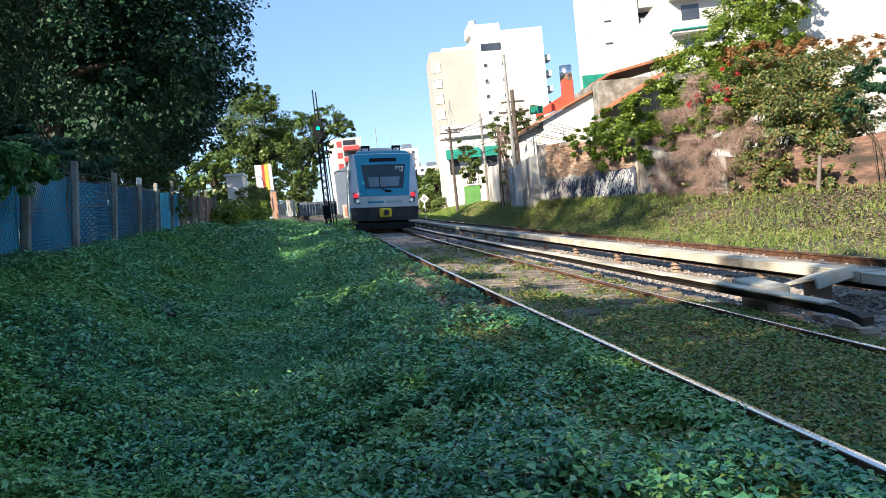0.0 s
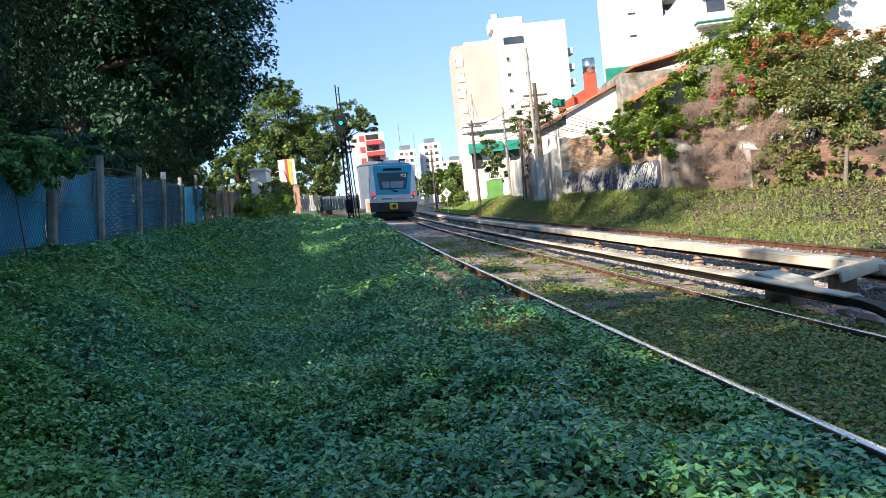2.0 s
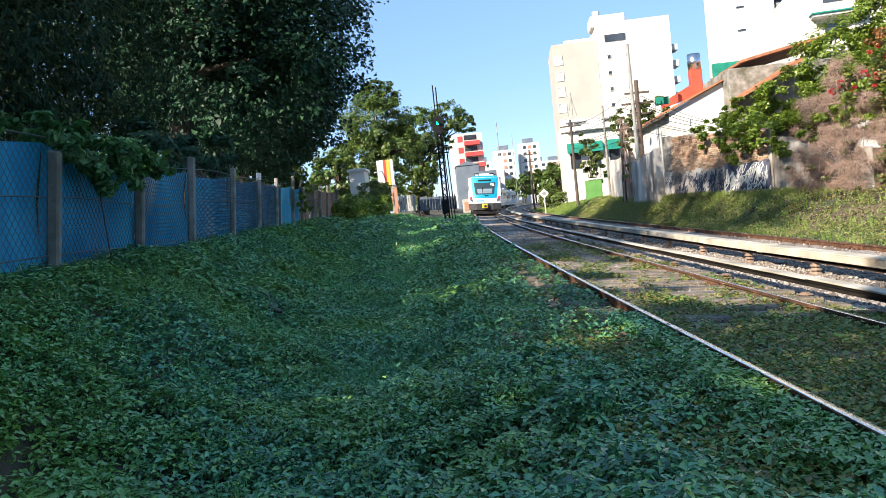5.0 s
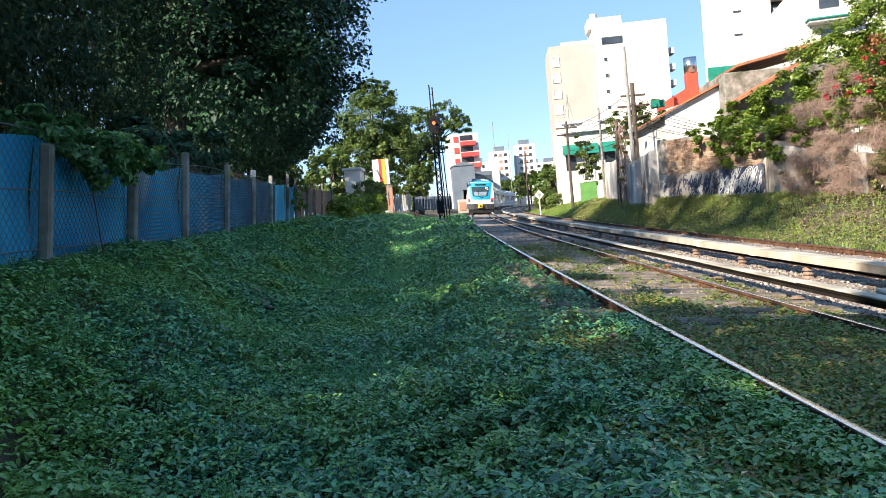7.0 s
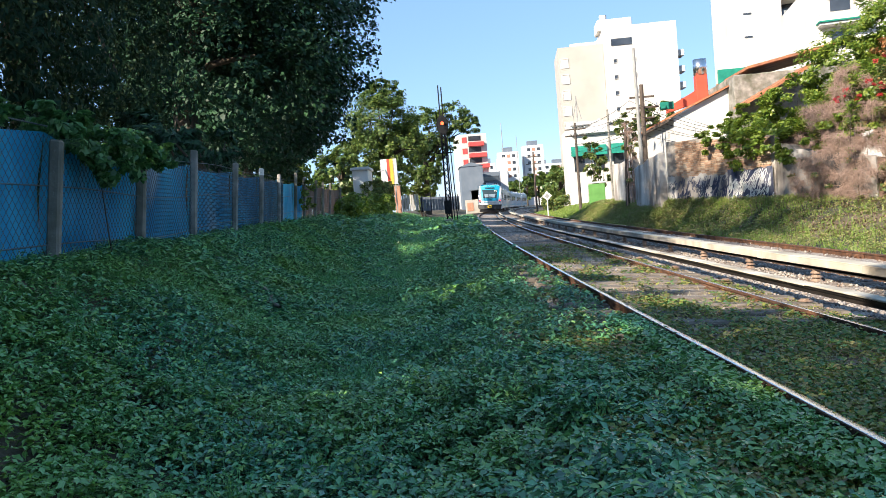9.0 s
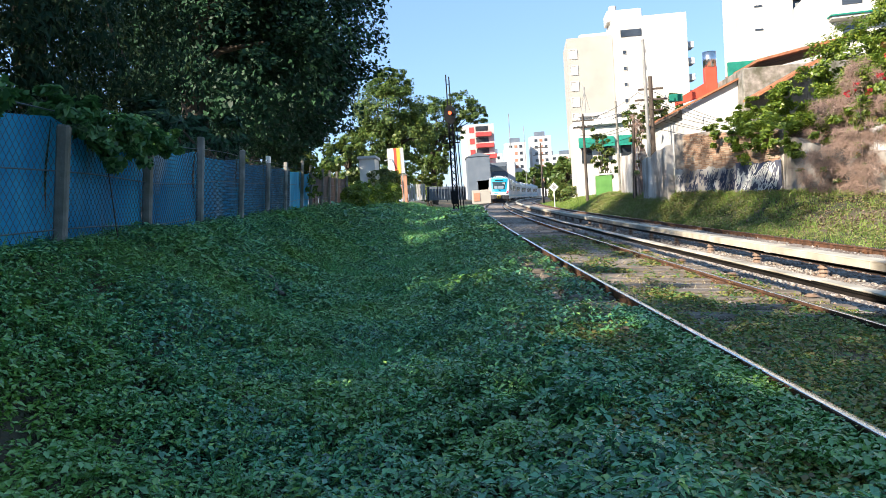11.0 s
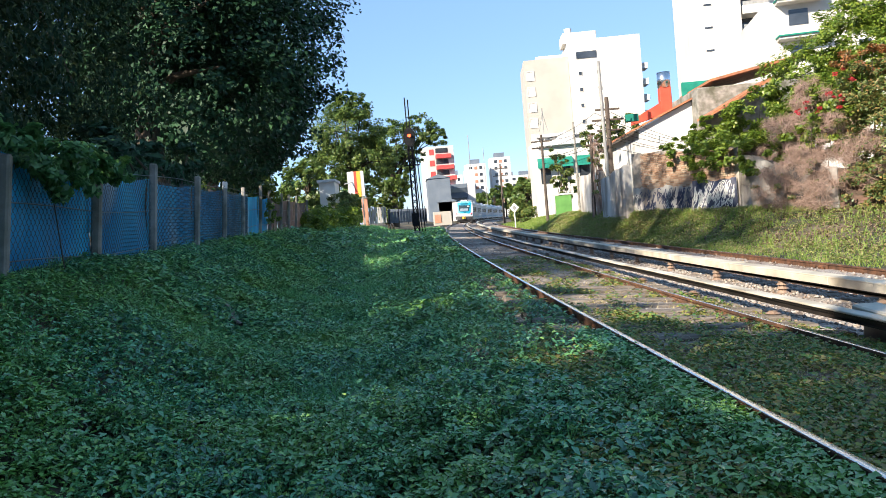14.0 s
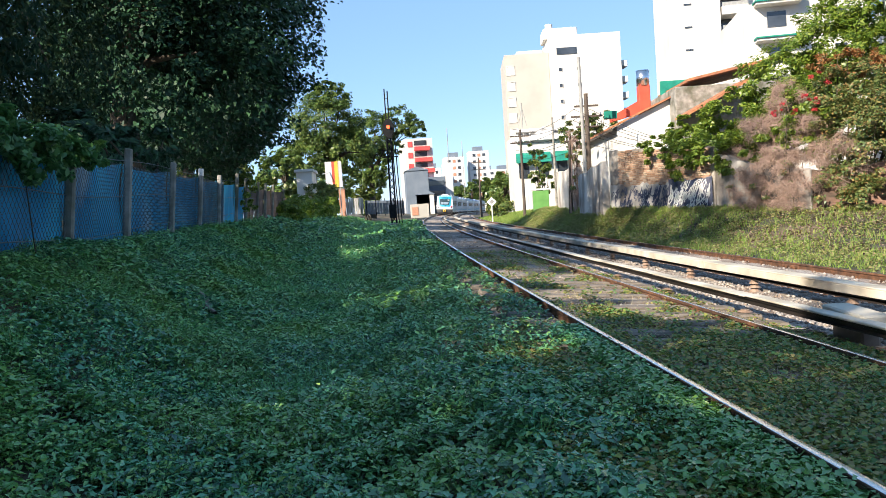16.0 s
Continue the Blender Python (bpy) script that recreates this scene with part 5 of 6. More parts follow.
# house with the sloping tile roof, duct and green awning
hs = block("tiled_house", 11.5, 41.0, 0.6, "white single-storey house with sloping terracotta roof", "house", rz=-6)
rings = []
for y in (0.0, 9.0):
    rings.append([(0.9, y, 0), (0.9, y, 4.6), (4.6, y, 6.2), (4.6, y, 0)])
part("wall", Geo().loft(rings), M_BRIGHT, hs, "white rendered gable wall")
roof = Geo()
roof.loft([[(0.55, y, 4.49), (0.55, y, 4.59), (4.7, y, 6.38), (4.7, y, 6.28)] for y in (-0.25, 9.2)])
part("roof", roof, M_TILE, hs, "terracotta tiled lean-to roof")
part("eave_board", Geo().box((0.6, 4.4, 4.43), (0.08, 9.3, 0.16), 0.01), M_WOODPOLE, hs)
part("window", Geo().box((1.6, -0.01, 3.7), (0.55, 0.1, 0.95)), M_BLIND, hs, "small louvred window")
ch = part("flue_base", Geo().box((3.3, 4.4, 6.2), (0.62, 0.62, 1.8), 0.03), M_REDPAINT, hs, "red painted flue base")
part("flue_shoulder", Geo().loft([[(1.4, y, 5.2), (1.4, y, 5.5), (3.0, y, 6.3), (3.0, y, 5.6)] for y in (4.1, 4.7)]), M_REDPAINT, hs)
part("duct", Geo().tube((3.3, 4.4, 7.1), (3.3, 4.4, 7.95), 0.36, n=20), M_STEEL, ch, "shiny steel duct", True)
part("duct_band", Geo().tube((3.3, 4.4, 7.5), (3.3, 4.4, 7.55), 0.375, n=20), M_STEEL, ch)
part("awning", Geo().box((4.9, 3.2, 6.75), (1.9, 0.2, 0.75), 0.02), M_GREENCLOTH, hs, "green canvas screen")
part("awning", Geo().box((1.2, 3.2, 5.5), (0.7, 0.2, 0.4), 0.02), M_GREENCLOTH, hs, "green canvas screen")
h2 = block("rear_house", 14.97, 39.5, 0.6, "rendered house with low tiled roof behind ivy", "house", rz=-6)
part("wall", Geo().box((2.6, 3, 3.2), (5.2, 6, 6.4), 0.05), M_POST, h2, "stained grey parapet wall")
part("roof", Geo().loft([[(0.6, y, 6.6), (0.6, y, 6.72), (5.4, y, 7.6), (5.4, y, 7.48)] for y in (-0.3, 6.0)]), M_TILE, h2, "brown tiled roof")
part("lower_roof", Geo().loft([[(-0.1, y, 4.75), (-0.1, y, 4.87), (2.9, y, 6.35), (2.9, y, 6.2)] for y in (-2.6, -0.1)]), M_TILE, h2, "orange tiled lower roof")

# old house with cornice and awnings
oh = block("cornice_house", 13.25, 76.0, 0, "old cream house with cornice and green awnings", "house", rz=-4)
part("wall", Geo().box((2.6, 5, 4.1), (5.2, 10, 8.2), 0.05), M_WHITE, oh)
part("cornice", Geo().box((2.6, -0.2, 7.5), (5.6, 0.5, 0.25), 0.04), M_FARW, oh)
part("cornice", Geo().box((2.6, -0.15, 8.35), (5.4, 0.4, 0.3), 0.04), M_FARW, oh)
part("pediment", Geo().loft([[(1.2, y, 7.6), (2.6, y, 8.7), (4.0, y, 7.6)] for y in (-0.35, 0.0)]), M_FARW, oh)
for cx in (0.6, 2.4, 4.2):
    part("window", Geo().box((cx, -0.01, 4.9), (0.95, 0.12, 1.9)), M_GLASS, oh)
    part("awning", Geo().loft([[(cx - 0.7, 0, 6.3), (cx - 0.7, -0.75, 5.9), (cx - 0.7, -0.85, 5.35), (cx - 0.7, 0, 5.4)], [(cx + 0.7, 0, 6.3), (cx + 0.7, -0.75, 5.9), (cx + 0.7, -0.85, 5.35), (cx + 0.7, 0, 5.4)]]), M_GREENCLOTH, oh, "green canvas awning")
part("roof_mast", Geo().path([(0.9, 2, 8.2), (0.9, 2, 11.2)], 0.06, 6).path([(0.5, 2, 9), (0.9, 2, 10.8), (1.3, 2, 9)], 0.03, 4), M_GREYPOLE, oh)

# far side of the line: pale, grey and red buildings at the end of the view
rb = block("red_white_flats", 8.1, 222.0, 0, "white apartment block with stepped red balconies", "apartment block", rz=6)
part("wall", Geo().box((3.5, 6, 10.2), (7.6, 12, 20.4)), M_WHITE, rb)
for r in range(6):
    wd = 4.2 + 0.55 * r
    part("balcony", Geo().box((2.2 + wd / 2, -0.7, 17.6 - 3.0 * r), (wd, 1.5, 1.15), 0.05), M_REDFACADE, rb, "red balcony front")
    part("window", Geo().box((4.0, -0.02, 19.2 - 3.0 * r), (3.4, 0.16, 1.3)), M_GLASS, rb)
    part("window", Geo().box((1.2, -0.02, 18.9 - 3.0 * r), (1.3, 0.16, 1.5)), M_REDFACADE, rb)
gb = block("grey_warehouse", 6.2, 168.0, 0, "blue-grey plain warehouse wall beyond the crossing", "warehouse")
part("wall", Geo().box((1.9, 6, 4.6), (4.6, 12, 9.2)), M_GREYW, gb)
part("roof", Geo().loft([[(-0.6, y, 9.2), (1.9, y, 10.0), (4.4, y, 9.2)] for y in (-0.2, 12)]), M_GREYW, gb)
gt = block("grey_office", 10.85, 182.0, 0, "grey office block with blue glazing bands", "office building")
part("wall", Geo().box((2.1, 5, 4.2), (4.2, 10, 8.4)), M_GREYW, gt)
part("tower", Geo().box((5.0, 4, 5.7), (1.7, 8, 11.4)), M_FARW, gt, "pale lift tower")
for r in range(3):
    part("window_band", Geo().box((2.1, -0.02, 2.6 + 2.2 * r), (3.6, 0.14, 1.0)), M_GLASS, gt)
for x, y, w, h, n in ((29.5, 367, 9.0, 25.0, "far_flats"), (41.5, 372, 9.0, 27.5, "far_flats"), (50.0, 420, 11.0, 21.0, "far_flats"), (36.0, 462, 7.0, 21.0, "far_flats"), (20.0, 357, 7.0, 20.0, "far_flats"), (61.0, 434, 11.0, 22.0, "far_flats")):
    fb = block(n, x + 0.5, y, 0, "distant pale apartment block with dark windows", "apartment block")
    part("wall", Geo().box((w / 2, 5, h / 2), (w, 10, h)), M_FARW, fb)
    part("roof_room", Geo().box((w * 0.5, 5, h + 1.1), (w * 0.5, 4, 2.2)), M_GREYW if y > 264 else M_FARW, fb)
    for r in range(int(h / 3) - 1):
        for cx in (0.25, 0.5, 0.75):
            part("window", Geo().box((w * cx, -0.02, h - 1.9 - 3 * r), (w * 0.15, 0.14, 1.3)), M_GLASS if cx != 0.5 else M_BPOST, fb)
ma = block("radio_mast", 26.3, 300, 0, "thin distant lattice mast", "mast")
part("mast", Geo().path([(0, 0, 0), (0, 0, 31)], 0.12, 4).path([(5.2, 0, 0), (5.2, 0, 26)], 0.1, 4), M_GREYPOLE, ma)
wh = block("white_shed", -5.75, 74.0, 0, "small white house half hidden by trees", "house")
part("wall", Geo().box((-0.6, 2.5, 2.4), (1.4, 5, 4.8)), M_BRIGHT, wh)
part("roof_slab", Geo().box((-0.6, 2.5, 4.9), (1.7, 5.4, 0.25), 0.03), M_FARW, wh)
hut = block("station_hut", 5.0, 118.0, 0, "low cream hut with brown panels by the crossing", "hut")
part("wall", Geo().box((0.9, 1.5, 1.0), (2.6, 3, 2.0), 0.03), M_BEIGE, hut)
part("panel", Geo().box((0.2, -0.02, 1.0), (0.9, 0.1, 1.2)), M_BPOST, hut, "brown door panel")
rf = block("gabled_hut", 8.3, 168.0, 0, "small white gabled house with grey roof beyond the line", "house")
part("wall", Geo().box((1.2, 2, 2.2), (3.6, 4, 4.4)), M_WHITE, rf)
part("roof", Geo().loft([[(-0.9, y, 4.3), (1.2, y, 5.4), (3.3, y, 4.3)] for y in (-0.3, 4.2)]), M_GREYW, rf)


# ---- signal, poles, signs ----
def build_signal():
    x, y = 1.13, 56.0
    z0 = float(ground_z(x, y))
    s = thing("rail_signal", x, y, z0 - 0.05, "black lattice signal mast with one round lamp", "railway signal")
    part("base", Geo().box((0, 0, 0.2), (0.6, 0.6, 0.5), 0.04), M_POST, s, "concrete footing")
    g = Geo()
    for dx in (-0.16, 0.16):
        for dy in (-0.12, 0.12):
            g.tube((dx, dy, 0.3), (dx * 0.8, dy * 0.8, 6.2), 0.058, n=5)
    for k in range(13):
        z = 0.5 + 0.44 * k
        g.tube((-0.16, -0.12, z), (0.16, -0.12, z + 0.44), 0.026, n=4)
        g.tube((0.16, -0.12, z), (-0.16, -0.12, z + 0.44), 0.026, n=4)
        g.tube((-0.16, 0.12, z), (-0.16, -0.12, z + 0.44), 0.026, n=4)
    part("lattice_mast", g, M_BLACK, s)
    part("ladder", Geo().path([(0.34, 0.1, 0.4), (0.2, 0.12, 6.0)], 0.035, 5).path([(0.54, 0.1, 0.4), (0.4, 0.12, 6.0)], 0.035, 5), M_BLACK, s)
    part("platform", Geo().box((0, 0.05, 4.95), (1.1, 0.6, 0.06), 0.01).box((0, -0.2, 5.4), (1.1, 0.04, 0.04)).box((-0.54, -0.05, 5.2), (0.03, 0.03, 0.5)).box((0.54, -0.05, 5.2), (0.03, 0.03, 0.5)), M_BLACK, s)
    part("relay_box", Geo().box((-0.05, -0.25, 1.25), (0.5, 0.35, 0.9), 0.03), M_BLACK, s, "dark relay box")
    part("top_pole", Geo().tube((-0.1, 0, 6.0), (-0.1, 0, 9.55), 0.045, n=5).tube((0.1, 0, 6.0), (0.1, 0, 9.4), 0.045, n=5), M_BLACK, s)
    part("pole_rungs", Geo().path([(-0.1, 0, 7.6), (0.1, 0, 7.6)], 0.015, 4).path([(-0.1, 0, 8.2), (0.1, 0, 8.2)], 0.015, 4).path([(-0.1, 0, 8.9), (0.1, 0, 8.9)], 0.015, 4), M_BLACK, s)
    zc = 6.95
    # oval background plate with an opening where the lens shows
    ring_o, ring_i = [], []
    for k in range(24):
        a = 2 * math.pi * k / 24
        ring_o.append(((0.40 if math.sin(a) > -0.62 else 0.34) * math.cos(a), 0, zc - 0.12 + 0.66 * math.sin(a)))
        ring_i.append((0.115 * math.cos(a), 0, zc + 0.115 * math.sin(a)))
    inner = [(p[0], p[1] - 0.34, p[2]) for p in ring_i]
    part("back_plate", Geo().add([(p[0], -0.30, p[2]) for p in ring_o] + [(p[0], -0.30, p[2]) for p in ring_i], [(k, (k + 1) % 24, 24 + (k + 1) % 24, 24 + k) for k in range(24)]), M_BLACK, s, "oval black backing plate")
    rim = [[(p[0] * f, yy, zc + (p[2] - zc) * f) for p in inner] for f, yy in ((1.0, -0.30), (1.02, -0.62))]
    part("hood", Geo().loft([r[:13] for r in rim], closed=False, cap=False), M_BLACK, s, "black lamp hood")
    case = [[(p[0] * 0.96, yy, p[2]) for p in ring_o] for yy in (-0.295, 0.1)]
    part("case", Geo().loft([case[0], case[1]], cap=False), M_BLACK, s)
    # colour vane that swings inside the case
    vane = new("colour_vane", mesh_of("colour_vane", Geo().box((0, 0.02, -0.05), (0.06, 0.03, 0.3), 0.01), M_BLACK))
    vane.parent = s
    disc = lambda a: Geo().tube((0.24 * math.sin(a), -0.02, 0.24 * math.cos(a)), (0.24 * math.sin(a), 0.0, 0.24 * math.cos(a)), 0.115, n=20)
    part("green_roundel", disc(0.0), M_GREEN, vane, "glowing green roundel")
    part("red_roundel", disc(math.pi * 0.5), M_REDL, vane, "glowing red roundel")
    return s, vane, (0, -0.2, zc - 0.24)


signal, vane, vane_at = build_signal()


def utility_pole(x, y, h, r, label, arms=(), material=M_WOODPOLE, z0=None, lean=0.0):
    z0 = float(ground_z(x, y)) - 0.4 if z0 is None else z0
    p = thing("utility_pole", x, y, z0, label, "pole")
    part("shaft", Geo().tube((0, 0, 0), (math.tan(radians(lean)) * h, 0, h), r, r * 0.7, 10), material, p)
    for z, w in arms:
        a = Geo().box((math.tan(radians(lean)) * z, 0, z), (w, 0.09, 0.1), 0.01)
        arm = part("crossarm", a, M_WOODPOLE, p)
        for k in np.linspace(-w / 2 + 0.08, w / 2 - 0.08, 4):
            part("pin_insulator", Geo().tube((math.tan(radians(lean)) * z + k, 0, z + 0.05), (math.tan(radians(lean)) * z + k, 0, z + 0.2), 0.035, 0.02, 6), M_SIGNW, arm)
    return p


utility_pole(10.95, 42.0, 8.2, 0.105, "tall grey pole rising past telegraph arms", [], M_GREYPOLE, lean=-0.3)
utility_pole(11.45, 43.2, 6.5, 0.15, "dark wooden telegraph pole with crossarms", [(5.3, 1.7), (5.85, 1.3), (4.75, 1.2)], lean=0.4)
utility_pole(10.3, 43.0, 4.6, 0.11, "short leaning wooden prop pole", [(4.3, 0.6)], lean=2.0)
utility_pole(12.2, 55.0, 6.6, 0.10, "pale slim concrete pole by the yard", [], M_POST)
utility_pole(11.2, 62.0, 7.0, 0.12, "wooden telegraph pole with crossarms by the old house", [(6.5, 1.6), (6.0, 1.6)])
utility_pole(13.2, 105.0, 8.2, 0.13, "distant wooden telegraph pole", [(7.6, 2.0)])
utility_pole(14.0, 112.0, 7.6, 0.13, "distant wooden telegraph pole", [(7.0, 2.0)])


def wires():
    for k, (dz, dx) in enumerate([(6.2, -0.6), (6.2, 0.5), (5.6, -0.7), (5.6, 0.6), (5.0, -0.4), (5.0, 0.4), (4.4, 0.1)]):
        w = thing("overhead_wire", 0, 0, 0, "thin dark sagging telegraph wire", "cable", "telegraph wires")
        g = Geo()
        a, b, c = Vector((11.2 + dx, 62, dz + 0.6)), Vector((11.3 + dx * 0.8, 43.2, dz + 0.2)), Vector((13.2 + 0.4 * k, 33.0, 3.6 - 0.13 * k))
        for p, q, sag in ((a, b, 0.4), (b, c, 0.25)):
            pts = [p.lerp(q, t / 10) - Vector((0, 0, sag * 4 * (t / 10) * (1 - t / 10))) for t in range(11)]
            g.loft([[(p.x + 0.012 * math.cos(q), p.y, p.z + 0.012 * math.sin(q)) for q in (0, 1.57, 3.14, 4.71)] for p in pts])
        part("wire", g, M_BLACK, w)


wires()
dm = thing("diamond_sign", 10.2, 73.0, float(ground_z(10.2, 73.0)) - 0.2, "white diamond sign on a pale post", "sign")
part("post", Geo().tube((0, 0, 0), (0, 0, 2.3), 0.05, n=8), M_SIGNW, dm)
part("plate", Geo().box((0, -0.06, 0), (0.62, 0.03, 0.62), 0.01, m=Matrix.Translation((0, 0, 2.05)) @ Matrix.Rotation(radians(45), 4, "Y")), M_SIGNW, dm)
part("mark", Geo().box((0, -0.08, 0), (0.30, 0.012, 0.30), 0.003, m=Matrix.Translation((0, 0, 2.05)) @ Matrix.Rotation(radians(45), 4, "Y")), M_GREYPOLE, dm)

# board, pillar, palings and sheet fence at the far end of the near bank
bb = thing("poster_board", -4.2, 84.0, 2.2, "faded striped poster board on a frame above a hedge", "board", rz=8)
for k, (mi, w) in enumerate(((3, 0.25), (0, 0.3), (1, 0.25), (2, 0.4), (3, 0.35))):
    part("panel", Geo().box((-0.75 + 0.33 * k, 0, 2.75), (w + 0.05, 0.08, 2.6), 0.01), M_BILL[mi], bb)
part("lamp_arm", Geo().path([(-0.4, 0, 3.0), (-1.3, -0.8, 2.8)], 0.05, 5), M_SIGNW, bb)
part("legs", Geo().box((-0.6, 0.05, 0.2), (0.12, 0.12, 3.4)).box((0.5, 0.05, 0.2), (0.12, 0.12, 3.4)), M_GREYPOLE, bb)
pl = thing("brick_pillar", -3.65, 86.0, 0.6, "red-brown brick gate pillar with flat cap", "pillar")
part("shaft", Geo().box((0, 0, 1.35), (0.62, 0.62, 3.1), 0.03), M_BPOST, pl)
part("cap", Geo().box((0, 0, 2.95), (0.76, 0.76, 0.12), 0.02), M_POST, pl)
pf = thing("picket_fence", 0, 0, 0, "pale grey upright board fence beside the pillar", "fence")
me = mesh_of("board", Geo().box((0, 0, 0), (0.22, 0.04, 1.7), 0.01), M_PLANK)
for k in range(7):
    ob = new("board", me)
    ob.parent = pf
    ob.matrix_basis = pose(-3.2 + 0.26 * k, 86.4 + 0.03 * k, 1.65 + 0.03 * (k % 2) + float(fall(-3.2, 86.4)), 0, random.uniform(-1, 1))
sf = thing("sheet_fence", 0, 0, 0, "dark blue-grey corrugated sheet fence with posts", "fence")
for k in range(14):
    part("sheet", Geo().box((-1.25 + 0.31 * k, 88 + 0.35 * k, 1.55), (0.30, 0.05, 1.5), 0.012), M_PLANKD, sf)
for k in range(5):
    part("post", Geo().box((-1.25 + 1.0 * k, 87.9 + 1.15 * k, 1.6), (0.08, 0.08, 1.9), 0.01), M_BLACK, sf)
pw = thing("paling_fence", 0, 0, 0, "white concrete paling fence on the far side of the line", "fence")
me = mesh_of("paling", Geo().box((0, 0, 0), (0.2, 0.1, 1.7), 0.02), M_FARW)
for k in range(22):
    ob = new("paling", me)
    ob.parent = pw
    yy = 66 + 2.2 * k
    ob.matrix_basis = pose(12.2 + 0.0017 * (yy - 60) ** 2 + 0.6, yy, float(ground_z(12.4, yy) + fall(12.4, yy)) + 0.75, 0, random.uniform(-2, 2))
gd = thing("green_gate", 11.6, 60.5, 0.9, "faded green sheet-metal gate by the yard", "gate", rz=-8)
part("leaf", Geo().box((0.6, 0, 0.75), (1.2, 0.06, 1.6), 0.02), M_GREENDOOR, gd)
part("lintel", Geo().box((0.6, 0.05, 1.65), (1.5, 0.14, 0.12), 0.02), M_FARW, gd)


# ---- the train ----
CAR_L, CAR_W, CAR_H, FLOOR = 21.5, 3.1, 3.72, 1.05


def section(y, w, z0, z1, crown=0.35, inset=0.0):
    """Half-rounded body outline at y: z0 skirt, z1 roof."""
    w2 = w / 2
    return [(-w2 + inset, y, z0), (w2 - inset, y, z0), (w2, y, z0 + 0.25), (w2, y, z1 - crown), (w2 * 0.9, y, z1 - crown * 0.42), (w2 * 0.6, y, z1 - 0.06), (0, y, z1), (-w2 * 0.6, y, z1 - 0.06), (-w2 * 0.9, y, z1 - crown * 0.42), (-w2, y, z1 - crown), (-w2, y, z0 + 0.25)]


def build_car(end):
    """A car whose rear end is at local y = 0 and which runs along +y. end: has the driver's cab at the rear."""
    c = thing("train_car", 0, 0, 0, "white and cyan electric train driving car with red tail lamps" if end else "white electric train car with dark window band", "train", "cars of the train")
    y0 = 1.5 if end else 0.15
    part("body", Geo().loft([section(y, CAR_W, 0.55, CAR_H) for y in (y0, 6, 12, 18, CAR_L - 0.15)]), M_TWHITE, c, "white painted body side")
    part("roof", Geo().loft([[(-1.2, y, CAR_H - 0.10), (-0.9, y, CAR_H + 0.06), (0.9, y, CAR_H + 0.06), (1.2, y, CAR_H - 0.10)] for y in (y0 + 0.2, CAR_L - 0.3)]), M_TROOF, c)
    for k, yy in enumerate((5.5, 14.5)):
        part("roof_unit", Geo().box((0, yy, CAR_H + 0.17), (1.9, 3.6, 0.34), 0.1), M_TROOF, c, "air-conditioning unit")
    for sd in (-1, 1):
        part("cyan_stripe", Geo().box((sd * (CAR_W / 2 + 0.006), CAR_L / 2 + 0.6, 1.02), (0.014, CAR_L - 2.4, 0.3)), M_TBLUE, c)
        for k in range(4):
            yd = 3.6 + 4.7 * k
            d = part("door", Geo().box((sd * (CAR_W / 2 + 0.01), yd, 1.95), (0.03, 1.4, 2.0), 0.008), M_TBLUE if end and k == 0 else M_TROOF, c)
            for s2 in (-1, 1):
                part("door_window", Geo().box((sd * (CAR_W / 2 + 0.027), yd + s2 * 0.33, 2.3), (0.012, 0.45, 0.85), 0.005), M_TGLASS, d)
            if k < 3:
                part("window", Geo().box((sd * (CAR_W / 2 + 0.01), yd + 2.35, 2.3), (0.024, 2.7, 0.95), 0.01), M_TGLASS, c)
        part("skirt", Geo().box((sd * (CAR_W / 2 - 0.1), CAR_L / 2, 0.52), (0.06, CAR_L * 0.42, 0.5), 0.02), M_TDARK, c)
    for yb in (3.2, CAR_L - 3.2):
        b = part("bogie", Geo().box((0, yb, 0.52), (2.3, 3.0, 0.28), 0.04).box((-1.1, yb, 0.5), (0.14, 3.2, 0.34), 0.03).box((1.1, yb, 0.5), (0.14, 3.2, 0.34), 0.03), M_TDARK, c)
        for sd in (-1, 1):
            for dy in (-1.15, 1.15):
                part("wheel", Geo().tube((sd * 0.79, yb + dy, 0.44), (sd * 0.92, yb + dy, 0.44), 0.44, n=20), M_RUST, b)
    part("underframe", Geo().box((0, CAR_L / 2, 0.7), (2.5, CAR_L - 2, 0.35), 0.04), M_TDARK, c)
    if not end:
        part("gangway", Geo().box((0, 0.0, 2.0), (1.5, 0.5, 2.3), 0.05), M_TDARK, c, "dark rubber gangway bellows")
        return c
    # driver's end: cyan mask leaning back to the roof, white pillars, dark lower valance
    def face(x, z):
        """How far the nose stands out at height z: leaning glass above, blunt chin below."""
        lean = 0.18 + (0.0 if z < 1.65 else 0.36 * (z - 1.65) ** 1.15)
        return lean + 0.26 * (abs(x) / 1.5) ** 2.2
    def skin(xs, z0, z1, n, off, rows=9):
        v, f = [], []
        for j in range(rows):
            k = j / (rows - 1)
            z = z0 + (z1 - z0) * k
            xa, xb = xs[0][0] + (xs[1][0] - xs[0][0]) * k, xs[0][1] + (xs[1][1] - xs[0][1]) * k
            for i in range(n):
                x = xa + (xb - xa) * i / (n - 1)
                v.append((x, face(x, z) - off, z))
        m = len(v)
        v += [(x, y + 0.06, z) for x, y, z in v]
        for j in range(rows - 1):
            for i in range(n - 1):
                a = j * n + i
                f.append((a, a + 1, a + n + 1, a + n))
        for i in range(n - 1):
            f.append((i, m + i, m + i + 1, i + 1))
            t = (rows - 1) * n + i
            f.append((t, t + 1, m + t + 1, m + t))
